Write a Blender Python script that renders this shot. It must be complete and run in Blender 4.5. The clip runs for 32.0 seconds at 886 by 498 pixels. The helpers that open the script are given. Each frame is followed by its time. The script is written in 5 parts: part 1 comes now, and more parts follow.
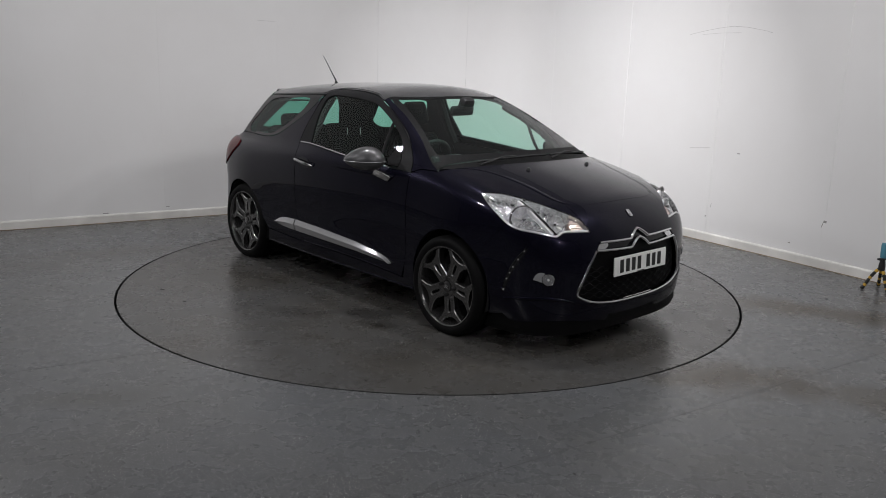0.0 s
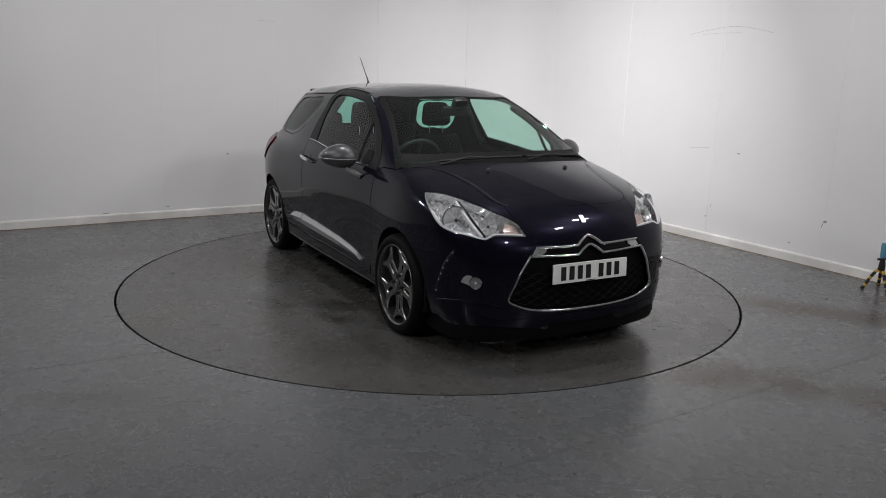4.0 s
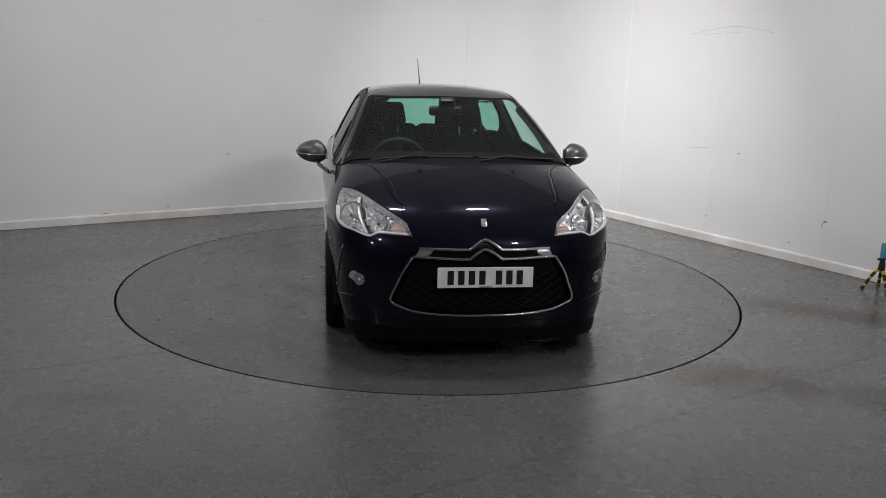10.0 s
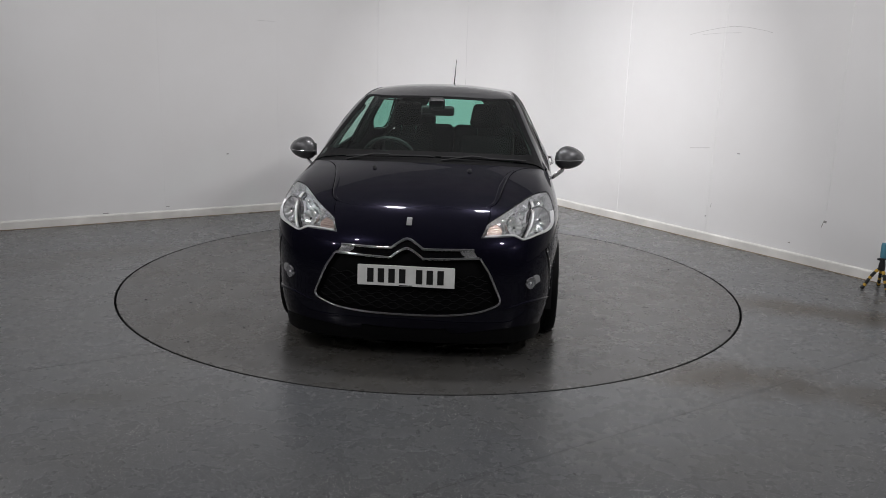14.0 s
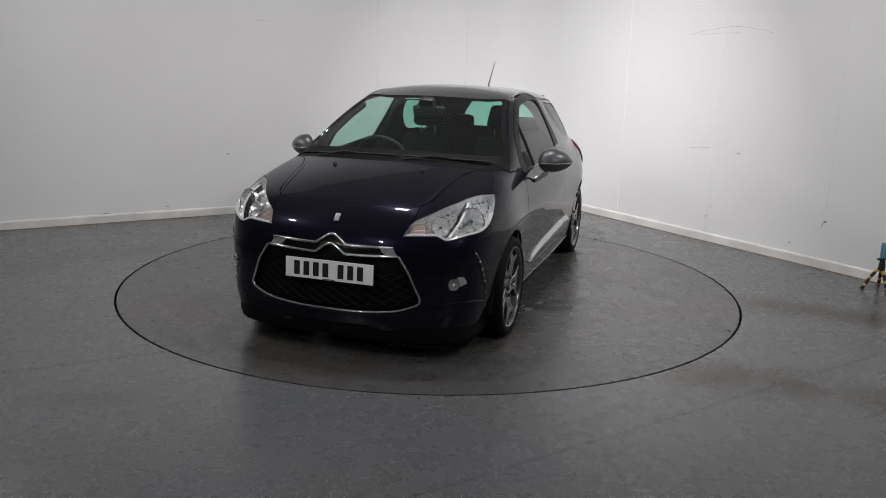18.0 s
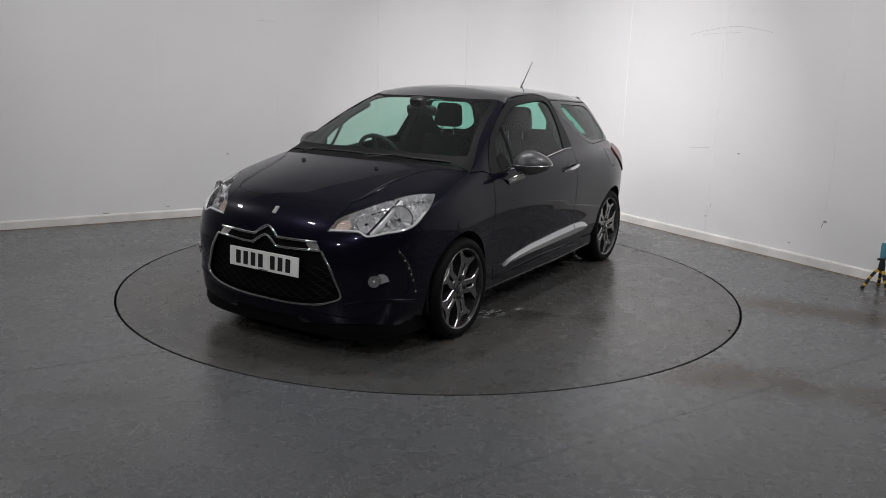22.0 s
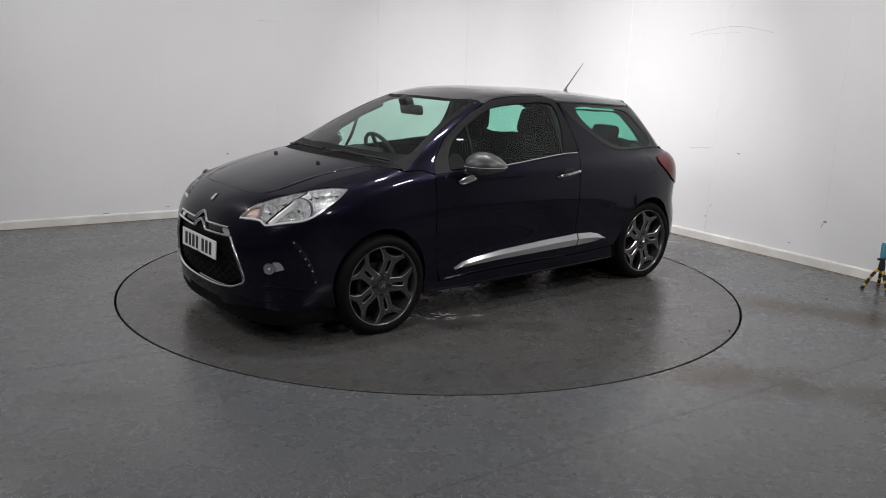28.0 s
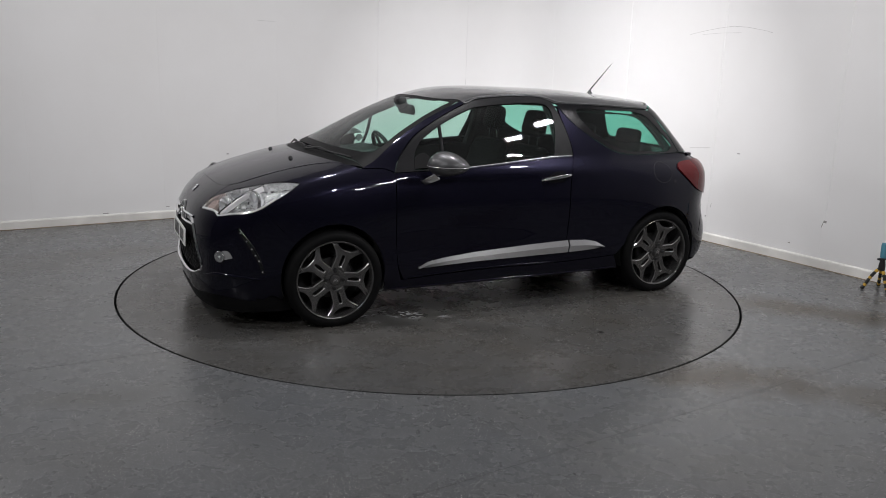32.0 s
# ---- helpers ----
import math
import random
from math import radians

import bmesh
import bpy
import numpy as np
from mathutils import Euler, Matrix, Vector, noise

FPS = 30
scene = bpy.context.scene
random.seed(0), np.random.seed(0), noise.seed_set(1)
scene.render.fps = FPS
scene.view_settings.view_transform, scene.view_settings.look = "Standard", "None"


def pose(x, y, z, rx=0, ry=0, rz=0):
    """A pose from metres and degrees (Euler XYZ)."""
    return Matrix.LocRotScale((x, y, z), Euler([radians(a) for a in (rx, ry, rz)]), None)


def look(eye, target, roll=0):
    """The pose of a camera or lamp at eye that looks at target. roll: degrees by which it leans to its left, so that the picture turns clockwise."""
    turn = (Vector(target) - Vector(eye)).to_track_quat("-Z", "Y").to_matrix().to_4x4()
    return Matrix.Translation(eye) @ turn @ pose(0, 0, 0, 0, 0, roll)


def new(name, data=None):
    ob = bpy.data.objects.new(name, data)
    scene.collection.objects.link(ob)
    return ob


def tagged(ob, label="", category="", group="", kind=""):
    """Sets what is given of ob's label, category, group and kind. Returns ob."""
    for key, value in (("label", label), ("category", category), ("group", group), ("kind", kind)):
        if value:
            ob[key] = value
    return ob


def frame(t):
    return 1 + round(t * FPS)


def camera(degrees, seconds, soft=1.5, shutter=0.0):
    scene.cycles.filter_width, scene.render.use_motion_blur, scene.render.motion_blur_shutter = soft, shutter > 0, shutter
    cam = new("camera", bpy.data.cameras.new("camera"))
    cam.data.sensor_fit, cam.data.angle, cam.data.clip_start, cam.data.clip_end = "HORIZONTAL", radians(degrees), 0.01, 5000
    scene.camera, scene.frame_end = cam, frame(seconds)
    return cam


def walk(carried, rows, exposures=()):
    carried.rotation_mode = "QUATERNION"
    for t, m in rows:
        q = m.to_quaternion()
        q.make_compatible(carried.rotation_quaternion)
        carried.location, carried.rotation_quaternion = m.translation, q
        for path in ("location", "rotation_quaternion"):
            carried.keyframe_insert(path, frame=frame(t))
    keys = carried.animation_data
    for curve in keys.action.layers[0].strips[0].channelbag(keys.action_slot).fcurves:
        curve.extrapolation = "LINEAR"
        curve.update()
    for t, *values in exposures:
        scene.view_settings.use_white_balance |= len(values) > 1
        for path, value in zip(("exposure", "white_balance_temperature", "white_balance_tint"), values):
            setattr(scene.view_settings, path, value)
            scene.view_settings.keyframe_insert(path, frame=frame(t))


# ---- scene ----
ROLL = 1.7103
# the camera stands on a tripod
cam = camera(57.3, 32.0, soft=0.6)
EYE = (0.0, -5.9758, 1.5947)
walk(cam, [(0.0, look(EYE, (0.0721, -1.1016, 0.4823), ROLL)), (32.0, look(EYE, (0.0721, -1.1016, 0.4823), ROLL))],
     exposures=[(0.0, -0.05), (24.0, -0.05), (25.0, 0.15), (28.0, 0.22), (32.0, 0.22)])

# ---- light ----
world = bpy.data.worlds.new("hall_air")
scene.world = world
world.use_nodes = True
world.node_tree.nodes["Background"].inputs[0].default_value = (0.75, 0.75, 0.8, 1)
world.node_tree.nodes["Background"].inputs[1].default_value = 0.01


def area_lamp(name, place, target, sx, sy, watts, colour=(1.0, 0.985, 1.0), spread=180):
    data = bpy.data.lights.new(name, "AREA")
    data.shape, data.size, data.size_y, data.energy, data.color = "RECTANGLE", sx, sy, watts, colour
    data.spread = radians(spread)
    ob = new(name, data)
    ob.matrix_world = look(place, target)
    return ob


# ---- materials ----
def material(name):
    m = bpy.data.materials.new(name)
    m.use_nodes = True
    nt = m.node_tree
    return m, nt, nt.nodes["Principled BSDF"], nt.nodes["Material Output"]


def setp(b, **kw):
    names = dict(color="Base Color", rough="Roughness", metal="Metallic", coat="Coat Weight", coat_rough="Coat Roughness",
                 spec="Specular IOR Level", trans="Transmission Weight", ior="IOR", alpha="Alpha", emit="Emission Color", power="Emission Strength",
                 sheen="Sheen Weight")
    for k, v in kw.items():
        b.inputs[names[k]].default_value = (*v, 1) if isinstance(v, tuple) else v


def noise_node(nt, scale, detail=4, rough=0.55, coords="Object"):
    tc = nt.nodes.new("ShaderNodeTexCoord")
    n = nt.nodes.new("ShaderNodeTexNoise")
    n.inputs["Scale"].default_value, n.inputs["Detail"].default_value, n.inputs["Roughness"].default_value = scale, detail, rough
    nt.links.new(tc.outputs[coords], n.inputs["Vector"])
    return n


def ramp(nt, source, *stops):
    r = nt.nodes.new("ShaderNodeValToRGB")
    while len(r.color_ramp.elements) < len(stops):
        r.color_ramp.elements.new(0.5)
    for e, (p, c) in zip(r.color_ramp.elements, stops):
        e.position, e.color = p, (*c, 1) if isinstance(c, tuple) else (c, c, c, 1)
    nt.links.new(source, r.inputs[0])
    return r


def mix_rgb(nt, fac, a, b, blend="MIX"):
    m = nt.nodes.new("ShaderNodeMix")
    m.data_type, m.blend_type = "RGBA", blend
    for sock, v in ((m.inputs[0], fac), (m.inputs[6], a), (m.inputs[7], b)):
        if isinstance(v, (int, float)):
            sock.default_value = v
        elif isinstance(v, tuple):
            sock.default_value = (*v, 1)
        else:
            nt.links.new(v, sock)
    return m.outputs[2]


def bump(nt, b, source, strength, distance):
    n = nt.nodes.new("ShaderNodeBump")
    n.inputs["Strength"].default_value, n.inputs["Distance"].default_value = strength, distance
    nt.links.new(source, n.inputs["Height"])
    nt.links.new(n.outputs[0], b.inputs["Normal"])


def plain(name, color, rough=0.5, metal=0.0, grain=0.0, scale=60.0, vary=0.06, **kw):
    """A material with a little wear in its gloss and, with grain, in its relief."""
    m, nt, b, _ = material(name)
    setp(b, color=color, rough=rough, metal=metal, **kw)
    n = noise_node(nt, scale)
    r = ramp(nt, n.outputs[0], (0.3, max(rough - vary, 0.02)), (0.7, min(rough + vary, 1)))
    nt.links.new(r.outputs[0], b.inputs["Roughness"])
    low = noise_node(nt, scale * 0.12, 3)
    shade = ramp(nt, low.outputs[0], (0.3, tuple(c * (1 - 2 * vary) for c in color)), (0.7, tuple(min(c * (1 + 1.6 * vary), 1) for c in color)))
    nt.links.new(shade.outputs[0], b.inputs["Base Color"])
    if grain:
        bump(nt, b, n.outputs[0], grain, 0.002)
    return m


def paint(name, base, flake, metal, rough, spec=0.3, lacquer=1.36, edge=(1.0, 1.0, 1.0), gloss=1.0):
    """Car paint with fine flakes under clear lacquer."""
    m, nt, b, _ = material(name)
    setp(b, metal=metal, rough=rough, spec=spec, coat=gloss, coat_rough=0.02)
    b.inputs["Specular Tint"].default_value = (*edge, 1)
    b.inputs["Coat IOR"].default_value = lacquer
    n = noise_node(nt, 900, 2)
    r = ramp(nt, n.outputs[0], (0.35, base), (0.75, flake))
    nt.links.new(r.outputs[0], b.inputs["Base Color"])
    dust_haze = noise_node(nt, 5, 5)
    dr = ramp(nt, dust_haze.outputs[0], (0.35, 0.014), (0.75, 0.034))
    nt.links.new(dr.outputs[0], b.inputs["Coat Roughness"])
    return m


def glass(name, tint, gloss=0.005, dust_haze=0.012):
    """A pane of tinted glass: clear through, a thin film of dust whose pale colour also stands in for reflected walls,
    and its mirror gloss on top.
    """
    m, nt, b, out = material(name)
    nt.nodes.remove(b)
    t = nt.nodes.new("ShaderNodeBsdfTransparent")
    t.inputs[0].default_value = (*tint, 1)
    g = nt.nodes.new("ShaderNodeBsdfGlossy")
    g.inputs[0].default_value = (1, 1, 1, 1)
    g.inputs["Roughness"].default_value = gloss
    lw = nt.nodes.new("ShaderNodeLayerWeight")
    lw.inputs[0].default_value = 0.5
    pw = nt.nodes.new("ShaderNodeMath")
    pw.operation, pw.inputs[1].default_value = "POWER", 5.0
    nt.links.new(lw.outputs["Facing"], pw.inputs[0])
    film = nt.nodes.new("ShaderNodeBsdfDiffuse")
    film.inputs[0].default_value = (0.55, 0.57, 0.57, 1)
    dusty_haze = nt.nodes.new("ShaderNodeMixShader")
    dusty_haze.inputs[0].default_value = dust_haze
    nt.links.new(t.outputs[0], dusty_haze.inputs[1])
    nt.links.new(film.outputs[0], dusty_haze.inputs[2])
    f = nt.nodes.new("ShaderNodeMath")
    f.operation, f.inputs[1].default_value, f.inputs[2].default_value = "MULTIPLY_ADD", 0.52, 0.034
    nt.links.new(pw.outputs[0], f.inputs[0])
    mix = nt.nodes.new("ShaderNodeMixShader")
    nt.links.new(f.outputs[0], mix.inputs[0])
    nt.links.new(dusty_haze.outputs[0], mix.inputs[1])
    nt.links.new(g.outputs[0], mix.inputs[2])
    nt.links.new(mix.outputs[0], out.inputs[0])
    return m


def blotch(nt, colour, place, size, turn, tint, strength, grain=3.0):
    """A stain with ragged edges on a floor: an oval at a place of the plan."""
    tc = nt.nodes.new("ShaderNodeTexCoord")
    mp = nt.nodes.new("ShaderNodeMapping")
    mp.vector_type = "TEXTURE"
    mp.inputs["Location"].default_value = (*place, 0)
    mp.inputs["Rotation"].default_value = (0, 0, radians(turn))
    mp.inputs["Scale"].default_value = (*size, 1)
    nt.links.new(tc.outputs["Object"], mp.inputs["Vector"])
    ln = nt.nodes.new("ShaderNodeVectorMath")
    ln.operation = "LENGTH"
    nt.links.new(mp.outputs[0], ln.inputs[0])
    n = noise_node(nt, grain, 6, 0.65)
    ad = nt.nodes.new("ShaderNodeMath")
    ad.operation, ad.inputs[1].default_value = "MULTIPLY_ADD", 1.6
    nt.links.new(n.outputs[0], ad.inputs[0])
    nt.links.new(ln.outputs["Value"], ad.inputs[2])
    mr = nt.nodes.new("ShaderNodeMapRange")
    mr.inputs["From Min"].default_value, mr.inputs["From Max"].default_value = 0.9, 1.7
    mr.inputs["To Min"].default_value, mr.inputs["To Max"].default_value = strength, 0.0
    nt.links.new(ad.outputs[0], mr.inputs["Value"])
    return mix_rgb(nt, mr.outputs[0], colour, mix_rgb(nt, 1.0, colour, tint, "MULTIPLY"))


def chips(nt, colour, scale, radius, share, chip):
    """Flecks scattered in the vinyl."""
    tc = nt.nodes.new("ShaderNodeTexCoord")
    vor = nt.nodes.new("ShaderNodeTexVoronoi")
    vor.inputs["Scale"].default_value = scale
    nt.links.new(tc.outputs["Object"], vor.inputs["Vector"])
    dot = ramp(nt, vor.outputs["Distance"], (radius * 0.65, 1.0), (radius, 0.0))
    few = nt.nodes.new("ShaderNodeSeparateColor")
    nt.links.new(vor.outputs["Color"], few.inputs[0])
    some = ramp(nt, few.outputs[0], (1 - share - 0.03, 0.0), (1 - share, 1.0))
    both = nt.nodes.new("ShaderNodeMath")
    both.operation = "MULTIPLY"
    nt.links.new(dot.outputs[0], both.inputs[0])
    nt.links.new(some.outputs[0], both.inputs[1])
    return mix_rgb(nt, both.outputs[0], colour, chip)


def floor_material(name, base, dark, flecks, stain, amount, blotches=(), grime=0.08):
    m, nt, b, _ = material(name)
    setp(b, spec=0.5)
    fine = noise_node(nt, 170, 4, 0.75)
    mid = noise_node(nt, 42, 4, 0.7)
    wide = noise_node(nt, 0.9, 6, 0.65)
    scrape = noise_node(nt, 5.0, 5, 0.7)
    r1 = ramp(nt, fine.outputs[0], (0.36, dark), (0.66, base))
    r2 = ramp(nt, mid.outputs[0], (0.3, 0.82), (0.7, 1.14))
    c = mix_rgb(nt, 1.0, r1.outputs[0], r2.outputs[0], "MULTIPLY")
    r4 = ramp(nt, scrape.outputs[0], (0.35, 0.965), (0.65, 1.03))
    c = mix_rgb(nt, 1.0, c, r4.outputs[0], "MULTIPLY")
    r3 = ramp(nt, wide.outputs[0], (0.38, 0.0), (0.72, 1.0))
    c = mix_rgb(nt, r3.outputs[0], c, mix_rgb(nt, amount, c, stain))
    dirt = noise_node(nt, 6.0, 9, 0.78)
    r6 = ramp(nt, dirt.outputs[0], (0.50, 0.0), (0.64, grime))
    c = mix_rgb(nt, r6.outputs[0], c, mix_rgb(nt, 1.0, c, (0.62, 0.60, 0.56), "MULTIPLY"))
    for fl in flecks:
        c = chips(nt, c, *fl)
    for b5 in blotches:
        c = blotch(nt, c, *b5)
    nt.links.new(c, b.inputs["Base Color"])
    gl = ramp(nt, scrape.outputs[0], (0.3, 0.25), (0.7, 0.30))
    nt.links.new(gl.outputs[0], b.inputs["Roughness"])
    bump(nt, b, fine.outputs[0], 0.10, 0.001)
    return m


def wall_material():
    m, nt, b, _ = material("white_wall_paint")
    grain = noise_node(nt, 120, 3)
    wide = noise_node(nt, 0.9, 5, 0.6)
    r = ramp(nt, wide.outputs[0], (0.3, (0.80, 0.79, 0.785)), (0.7, (0.835, 0.83, 0.83)))
    nt.links.new(r.outputs[0], b.inputs["Base Color"])
    setp(b, rough=0.55)
    bump(nt, b, grain.outputs[0], 0.08, 0.001)
    return m


FLOOR = floor_material("speckled_vinyl", (0.150, 0.157, 0.166), (0.063, 0.066, 0.070), [(230, 0.36, 0.24, (0.32, 0.32, 0.32)), (150, 0.30, 0.16, (0.72, 0.71, 0.69)), (190, 0.34, 0.15, (0.018, 0.020, 0.023))],
                       (0.085, 0.08, 0.068), 0.45,
                       [((2.55, -0.58), (1.05, 0.34), -20, (0.52, 0.42, 0.30), 1.0), ((3.1, -0.80), (0.6, 0.25), -20, (0.60, 0.52, 0.40), 0.9), ((1.65, -1.86), (0.85, 0.34), -19, (0.50, 0.41, 0.29), 1.0), ((2.3, -2.2), (0.7, 0.28), -30, (0.58, 0.49, 0.36), 0.95),
                        ((1.35, -1.95), (0.35, 0.2), 10, (0.70, 0.60, 0.46), 0.8), ((-1.6, -2.35), (0.35, 0.2), 10, (0.75, 0.73, 0.68), 0.8), ((3.0, -1.6), (0.5, 0.3), 30, (0.75, 0.7, 0.6), 0.7),
                        ((-2.8, -1.2), (0.6, 0.3), 30, (0.8, 0.79, 0.76), 0.7), ((-2.6, 0.6), (0.9, 0.3), 25, (0.76, 0.72, 0.66), 0.9), ((-3.2, 0.0), (0.8, 0.35), 20, (0.8, 0.77, 0.72), 0.8), ((-1.2, 2.4), (0.8, 0.25), 28, (0.76, 0.73, 0.68), 0.8), ((2.3, 0.9), (0.5, 0.5), 0, (0.8, 0.77, 0.72), 0.8)])
TABLE = floor_material("worn_turntable_vinyl", (0.097, 0.097, 0.096), (0.056, 0.056, 0.056), [(280, 0.30, 0.16, (0.22, 0.22, 0.215)), (200, 0.26, 0.05, (0.42, 0.42, 0.40)), (230, 0.30, 0.08, (0.030, 0.030, 0.030))], (0.070, 0.064, 0.054), 0.8,
                       [((0.66, -1.01), (0.16, 0.10), 30, (0.35, 0.33, 0.30), 0.9, 9.0), ((-0.915, 1.727), (0.05, 0.025), 20, (0.25, 0.25, 0.25), 1.0, 20.0), ((-0.485, 1.522), (0.05, 0.03), 60, (0.3, 0.3, 0.3), 1.0, 20.0),
                        ((1.3, 0.4), (0.8, 0.35), 50, (0.72, 0.70, 0.66), 0.8), ((-0.9, -1.1), (0.7, 0.4), 20, (0.70, 0.67, 0.62), 0.9), ((1.2, -1.2), (0.45, 0.3), 70, (0.7, 0.68, 0.64), 0.8),
                        ((-0.6, 1.3), (0.5, 0.35), 10, (0.8, 0.79, 0.77), 0.8), ((-1.6, 0.2), (0.3, 0.5), 15, (0.74, 0.68, 0.60), 0.8)], 0.7)
WALL = wall_material()
SKIRT = plain("off_white_skirting", (0.77, 0.755, 0.72), 0.5, scale=30, vary=0.07)
GRIME = plain("brown_sealant", (0.20, 0.15, 0.10), 0.7, scale=40, vary=0.15)
JOINT = plain("dark_joint", (0.045, 0.045, 0.046), 0.7)
# matte black for gaps and underparts, also the shade disc in each wheel
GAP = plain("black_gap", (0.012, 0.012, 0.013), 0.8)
CEIL = plain("grey_ceiling", (0.45, 0.45, 0.45), 0.9, scale=20)
BACKWALL = plain("unseen_dark_wall", (0.13, 0.13, 0.132), 0.8, scale=8)
PAINT = paint("midnight_violet_paint", (0.0040, 0.0039, 0.0058), (0.0110, 0.0103, 0.0250), 0.30, 0.26, 0.04, 1.40, (0.11, 0.10, 0.16), 0.75)
ROOF = paint("graphite_roof_paint", (0.075, 0.075, 0.078), (0.135, 0.135, 0.14), 0.7, 0.38)
CAP = paint("graphite_mirror_paint", (0.060, 0.060, 0.062), (0.12, 0.12, 0.125), 0.6, 0.40)
SATIN = plain("satin_graphite_trim", (0.013, 0.013, 0.014), 0.40, 0.0, scale=150, spec=0.07)
BLACK = plain("black_plastic", (0.012, 0.012, 0.013), 0.45, grain=0.15, scale=300)
GLOSSB = plain("gloss_black_trim", (0.006, 0.006, 0.007), 0.12, scale=40)
MESH = plain("black_grille_mesh", (0.004, 0.004, 0.0045), 0.55, spec=0.12)
RUBBER = plain("tyre_rubber", (0.0035, 0.0035, 0.0038), 0.7, spec=0.14, grain=0.2, scale=120)
CHROME = plain("chrome", (0.78, 0.78, 0.79), 0.10, 1.0, scale=40, vary=0.02)
BRUSH = plain("brushed_strip", (0.55, 0.55, 0.56), 0.22, 0.6, scale=300, vary=0.015)
EDGE = plain("machined_alloy_edge", (0.40, 0.397, 0.394), 0.2, 0.85, scale=80, vary=0.03)
ALLOY = plain("graphite_alloy", (0.118, 0.116, 0.116), 0.24, 0.75, scale=30, vary=0.02, coat=0.5)
STEEL = plain("dark_steel", (0.10, 0.10, 0.10), 0.45, 0.9, scale=60)
CLOTH = plain("charcoal_seat_cloth", (0.010, 0.010, 0.0105), 0.9, grain=0.08, scale=60, spec=0.08)
DASH = plain("charcoal_dashboard", (0.009, 0.009, 0.010), 0.6, grain=0.06, scale=60)
GLASS = glass("green_tinted_glass", (0.69, 0.885, 0.81))
DGLASS = glass("dark_tinted_glass", (0.36, 0.70, 0.60))
CLEAR = glass("clear_lens", (0.96, 0.965, 0.97), 0.01, 0.005)
SILVER = plain("lamp_housing", (0.93, 0.935, 0.94), 0.12, 0.8, scale=120, vary=0.02)
RIMW = plain("bright_lamp_rim", (0.80, 0.80, 0.80), 0.15, 0.1, scale=120, vary=0.02)
BOWL = plain("lamp_reflector", (0.92, 0.925, 0.93), 0.14, 0.6, scale=120, vary=0.02)
AMBER = plain("amber_bulb_cover", (0.60, 0.47, 0.42), 0.16, 0.5)
RED = plain("red_lamp_plastic", (0.085, 0.005, 0.006), 0.16, spec=0.3)
FOGBOWL = plain("fog_lamp_reflector", (0.34, 0.34, 0.35), 0.24, 0.5, scale=120)
PLATE = plain("white_plate", (0.88, 0.89, 0.86), 0.35)
YELLOW = plain("yellow_rubber", (0.62, 0.38, 0.05), 0.6)
BLUE = plain("blue_plastic", (0.09, 0.27, 0.36), 0.4)
MARK = plain("grey_scuff", (0.60, 0.59, 0.58), 0.7)
SCUFF = plain("dark_scuff", (0.33, 0.32, 0.31), 0.7)
# near-white base colour stands in for the glint of the water
DROP = plain("pale_water_film", (0.85, 0.86, 0.87), 0.05, 0.0, coat=1.0)
INK = plain("black_ink", (0.015, 0.015, 0.015), 0.4)
MIRROR = plain("mirror_glass", (0.85, 0.86, 0.87), 0.03, 1.0)

# ---- lamps: assumed floodlights high up along both sides, two over the turntable, one towards the corner, weak fill ones beside the camera, all out of view ----
LAMPS = [((-3.75, -0.07, 2.95), (0.3, 0.3, 0.4), 0.24, 0.09, 17, 170), ((2.75, -1.05, 3.15), (0.2, 0.5, 0.3), 0.24, 0.09, 17, 165),
         ((-3.4, -1.9, 3.85), (0.0, 0.3, 0.3), 0.26, 0.09, 20, 150), ((3.4, -1.9, 3.85), (0.0, 0.3, 0.3), 0.26, 0.09, 20, 150),
         ((-3.4, -5.0, 2.6), (0.0, 0.5, 0.6), 0.14, 0.07, 11, 150), ((3.4, -5.0, 2.6), (0.0, 0.5, 0.6), 0.14, 0.07, 11, 150),
         ((0.1, -0.3, 3.7), (1.5, 3.05, 0.40), 0.34, 0.26, 25, 74), ((-0.6, -0.6, 3.75), (0.0, 0.4, 0.0), 0.26, 0.18, 26, 150), ((0.7, -0.6, 3.75), (0.4, 0.4, 0.0), 0.26, 0.18, 26, 150),
         ((-1.9, -4.2, 3.0), (0.0, 0.0, 0.6), 0.12, 0.06, 11, 130), ((1.9, -4.2, 3.0), (0.0, 0.0, 0.6), 0.12, 0.06, 11, 130)]
for at, to, sx, sy, w, sp in LAMPS:
    area_lamp("floodlight_glow", at, to, sx, sy, w, spread=sp)

CAR_AT = (-0.2146, 0.0407)
# ---- the car's outer surface, in the car's own space: x forward, y left, z up from the floor ----
def curve_fn(*knots):
    """A smooth curve through the knots (x, y), rising in x."""
    xs = np.array([k[0] for k in knots], float)
    ys = np.array([k[1] for k in knots], float)
    m = np.gradient(ys, xs)

    def f(x):
        x = np.clip(x, xs[0], xs[-1])
        i = np.clip(np.searchsorted(xs, x) - 1, 0, len(xs) - 2)
        h = xs[i + 1] - xs[i]
        s = (x - xs[i]) / h
        return ((2 * s ** 3 - 3 * s ** 2 + 1) * ys[i] + (s ** 3 - 2 * s ** 2 + s) * h * m[i]
                + (3 * s ** 2 - 2 * s ** 3) * ys[i + 1] + (s ** 3 - s ** 2) * h * m[i + 1])
    return f


def smax(a, b, k):
    h = np.maximum(k - np.abs(a - b), 0) / k
    return np.maximum(a, b) + h * h * k / 4


def smin(a, b, k):
    return -smax(-a, -b, k)


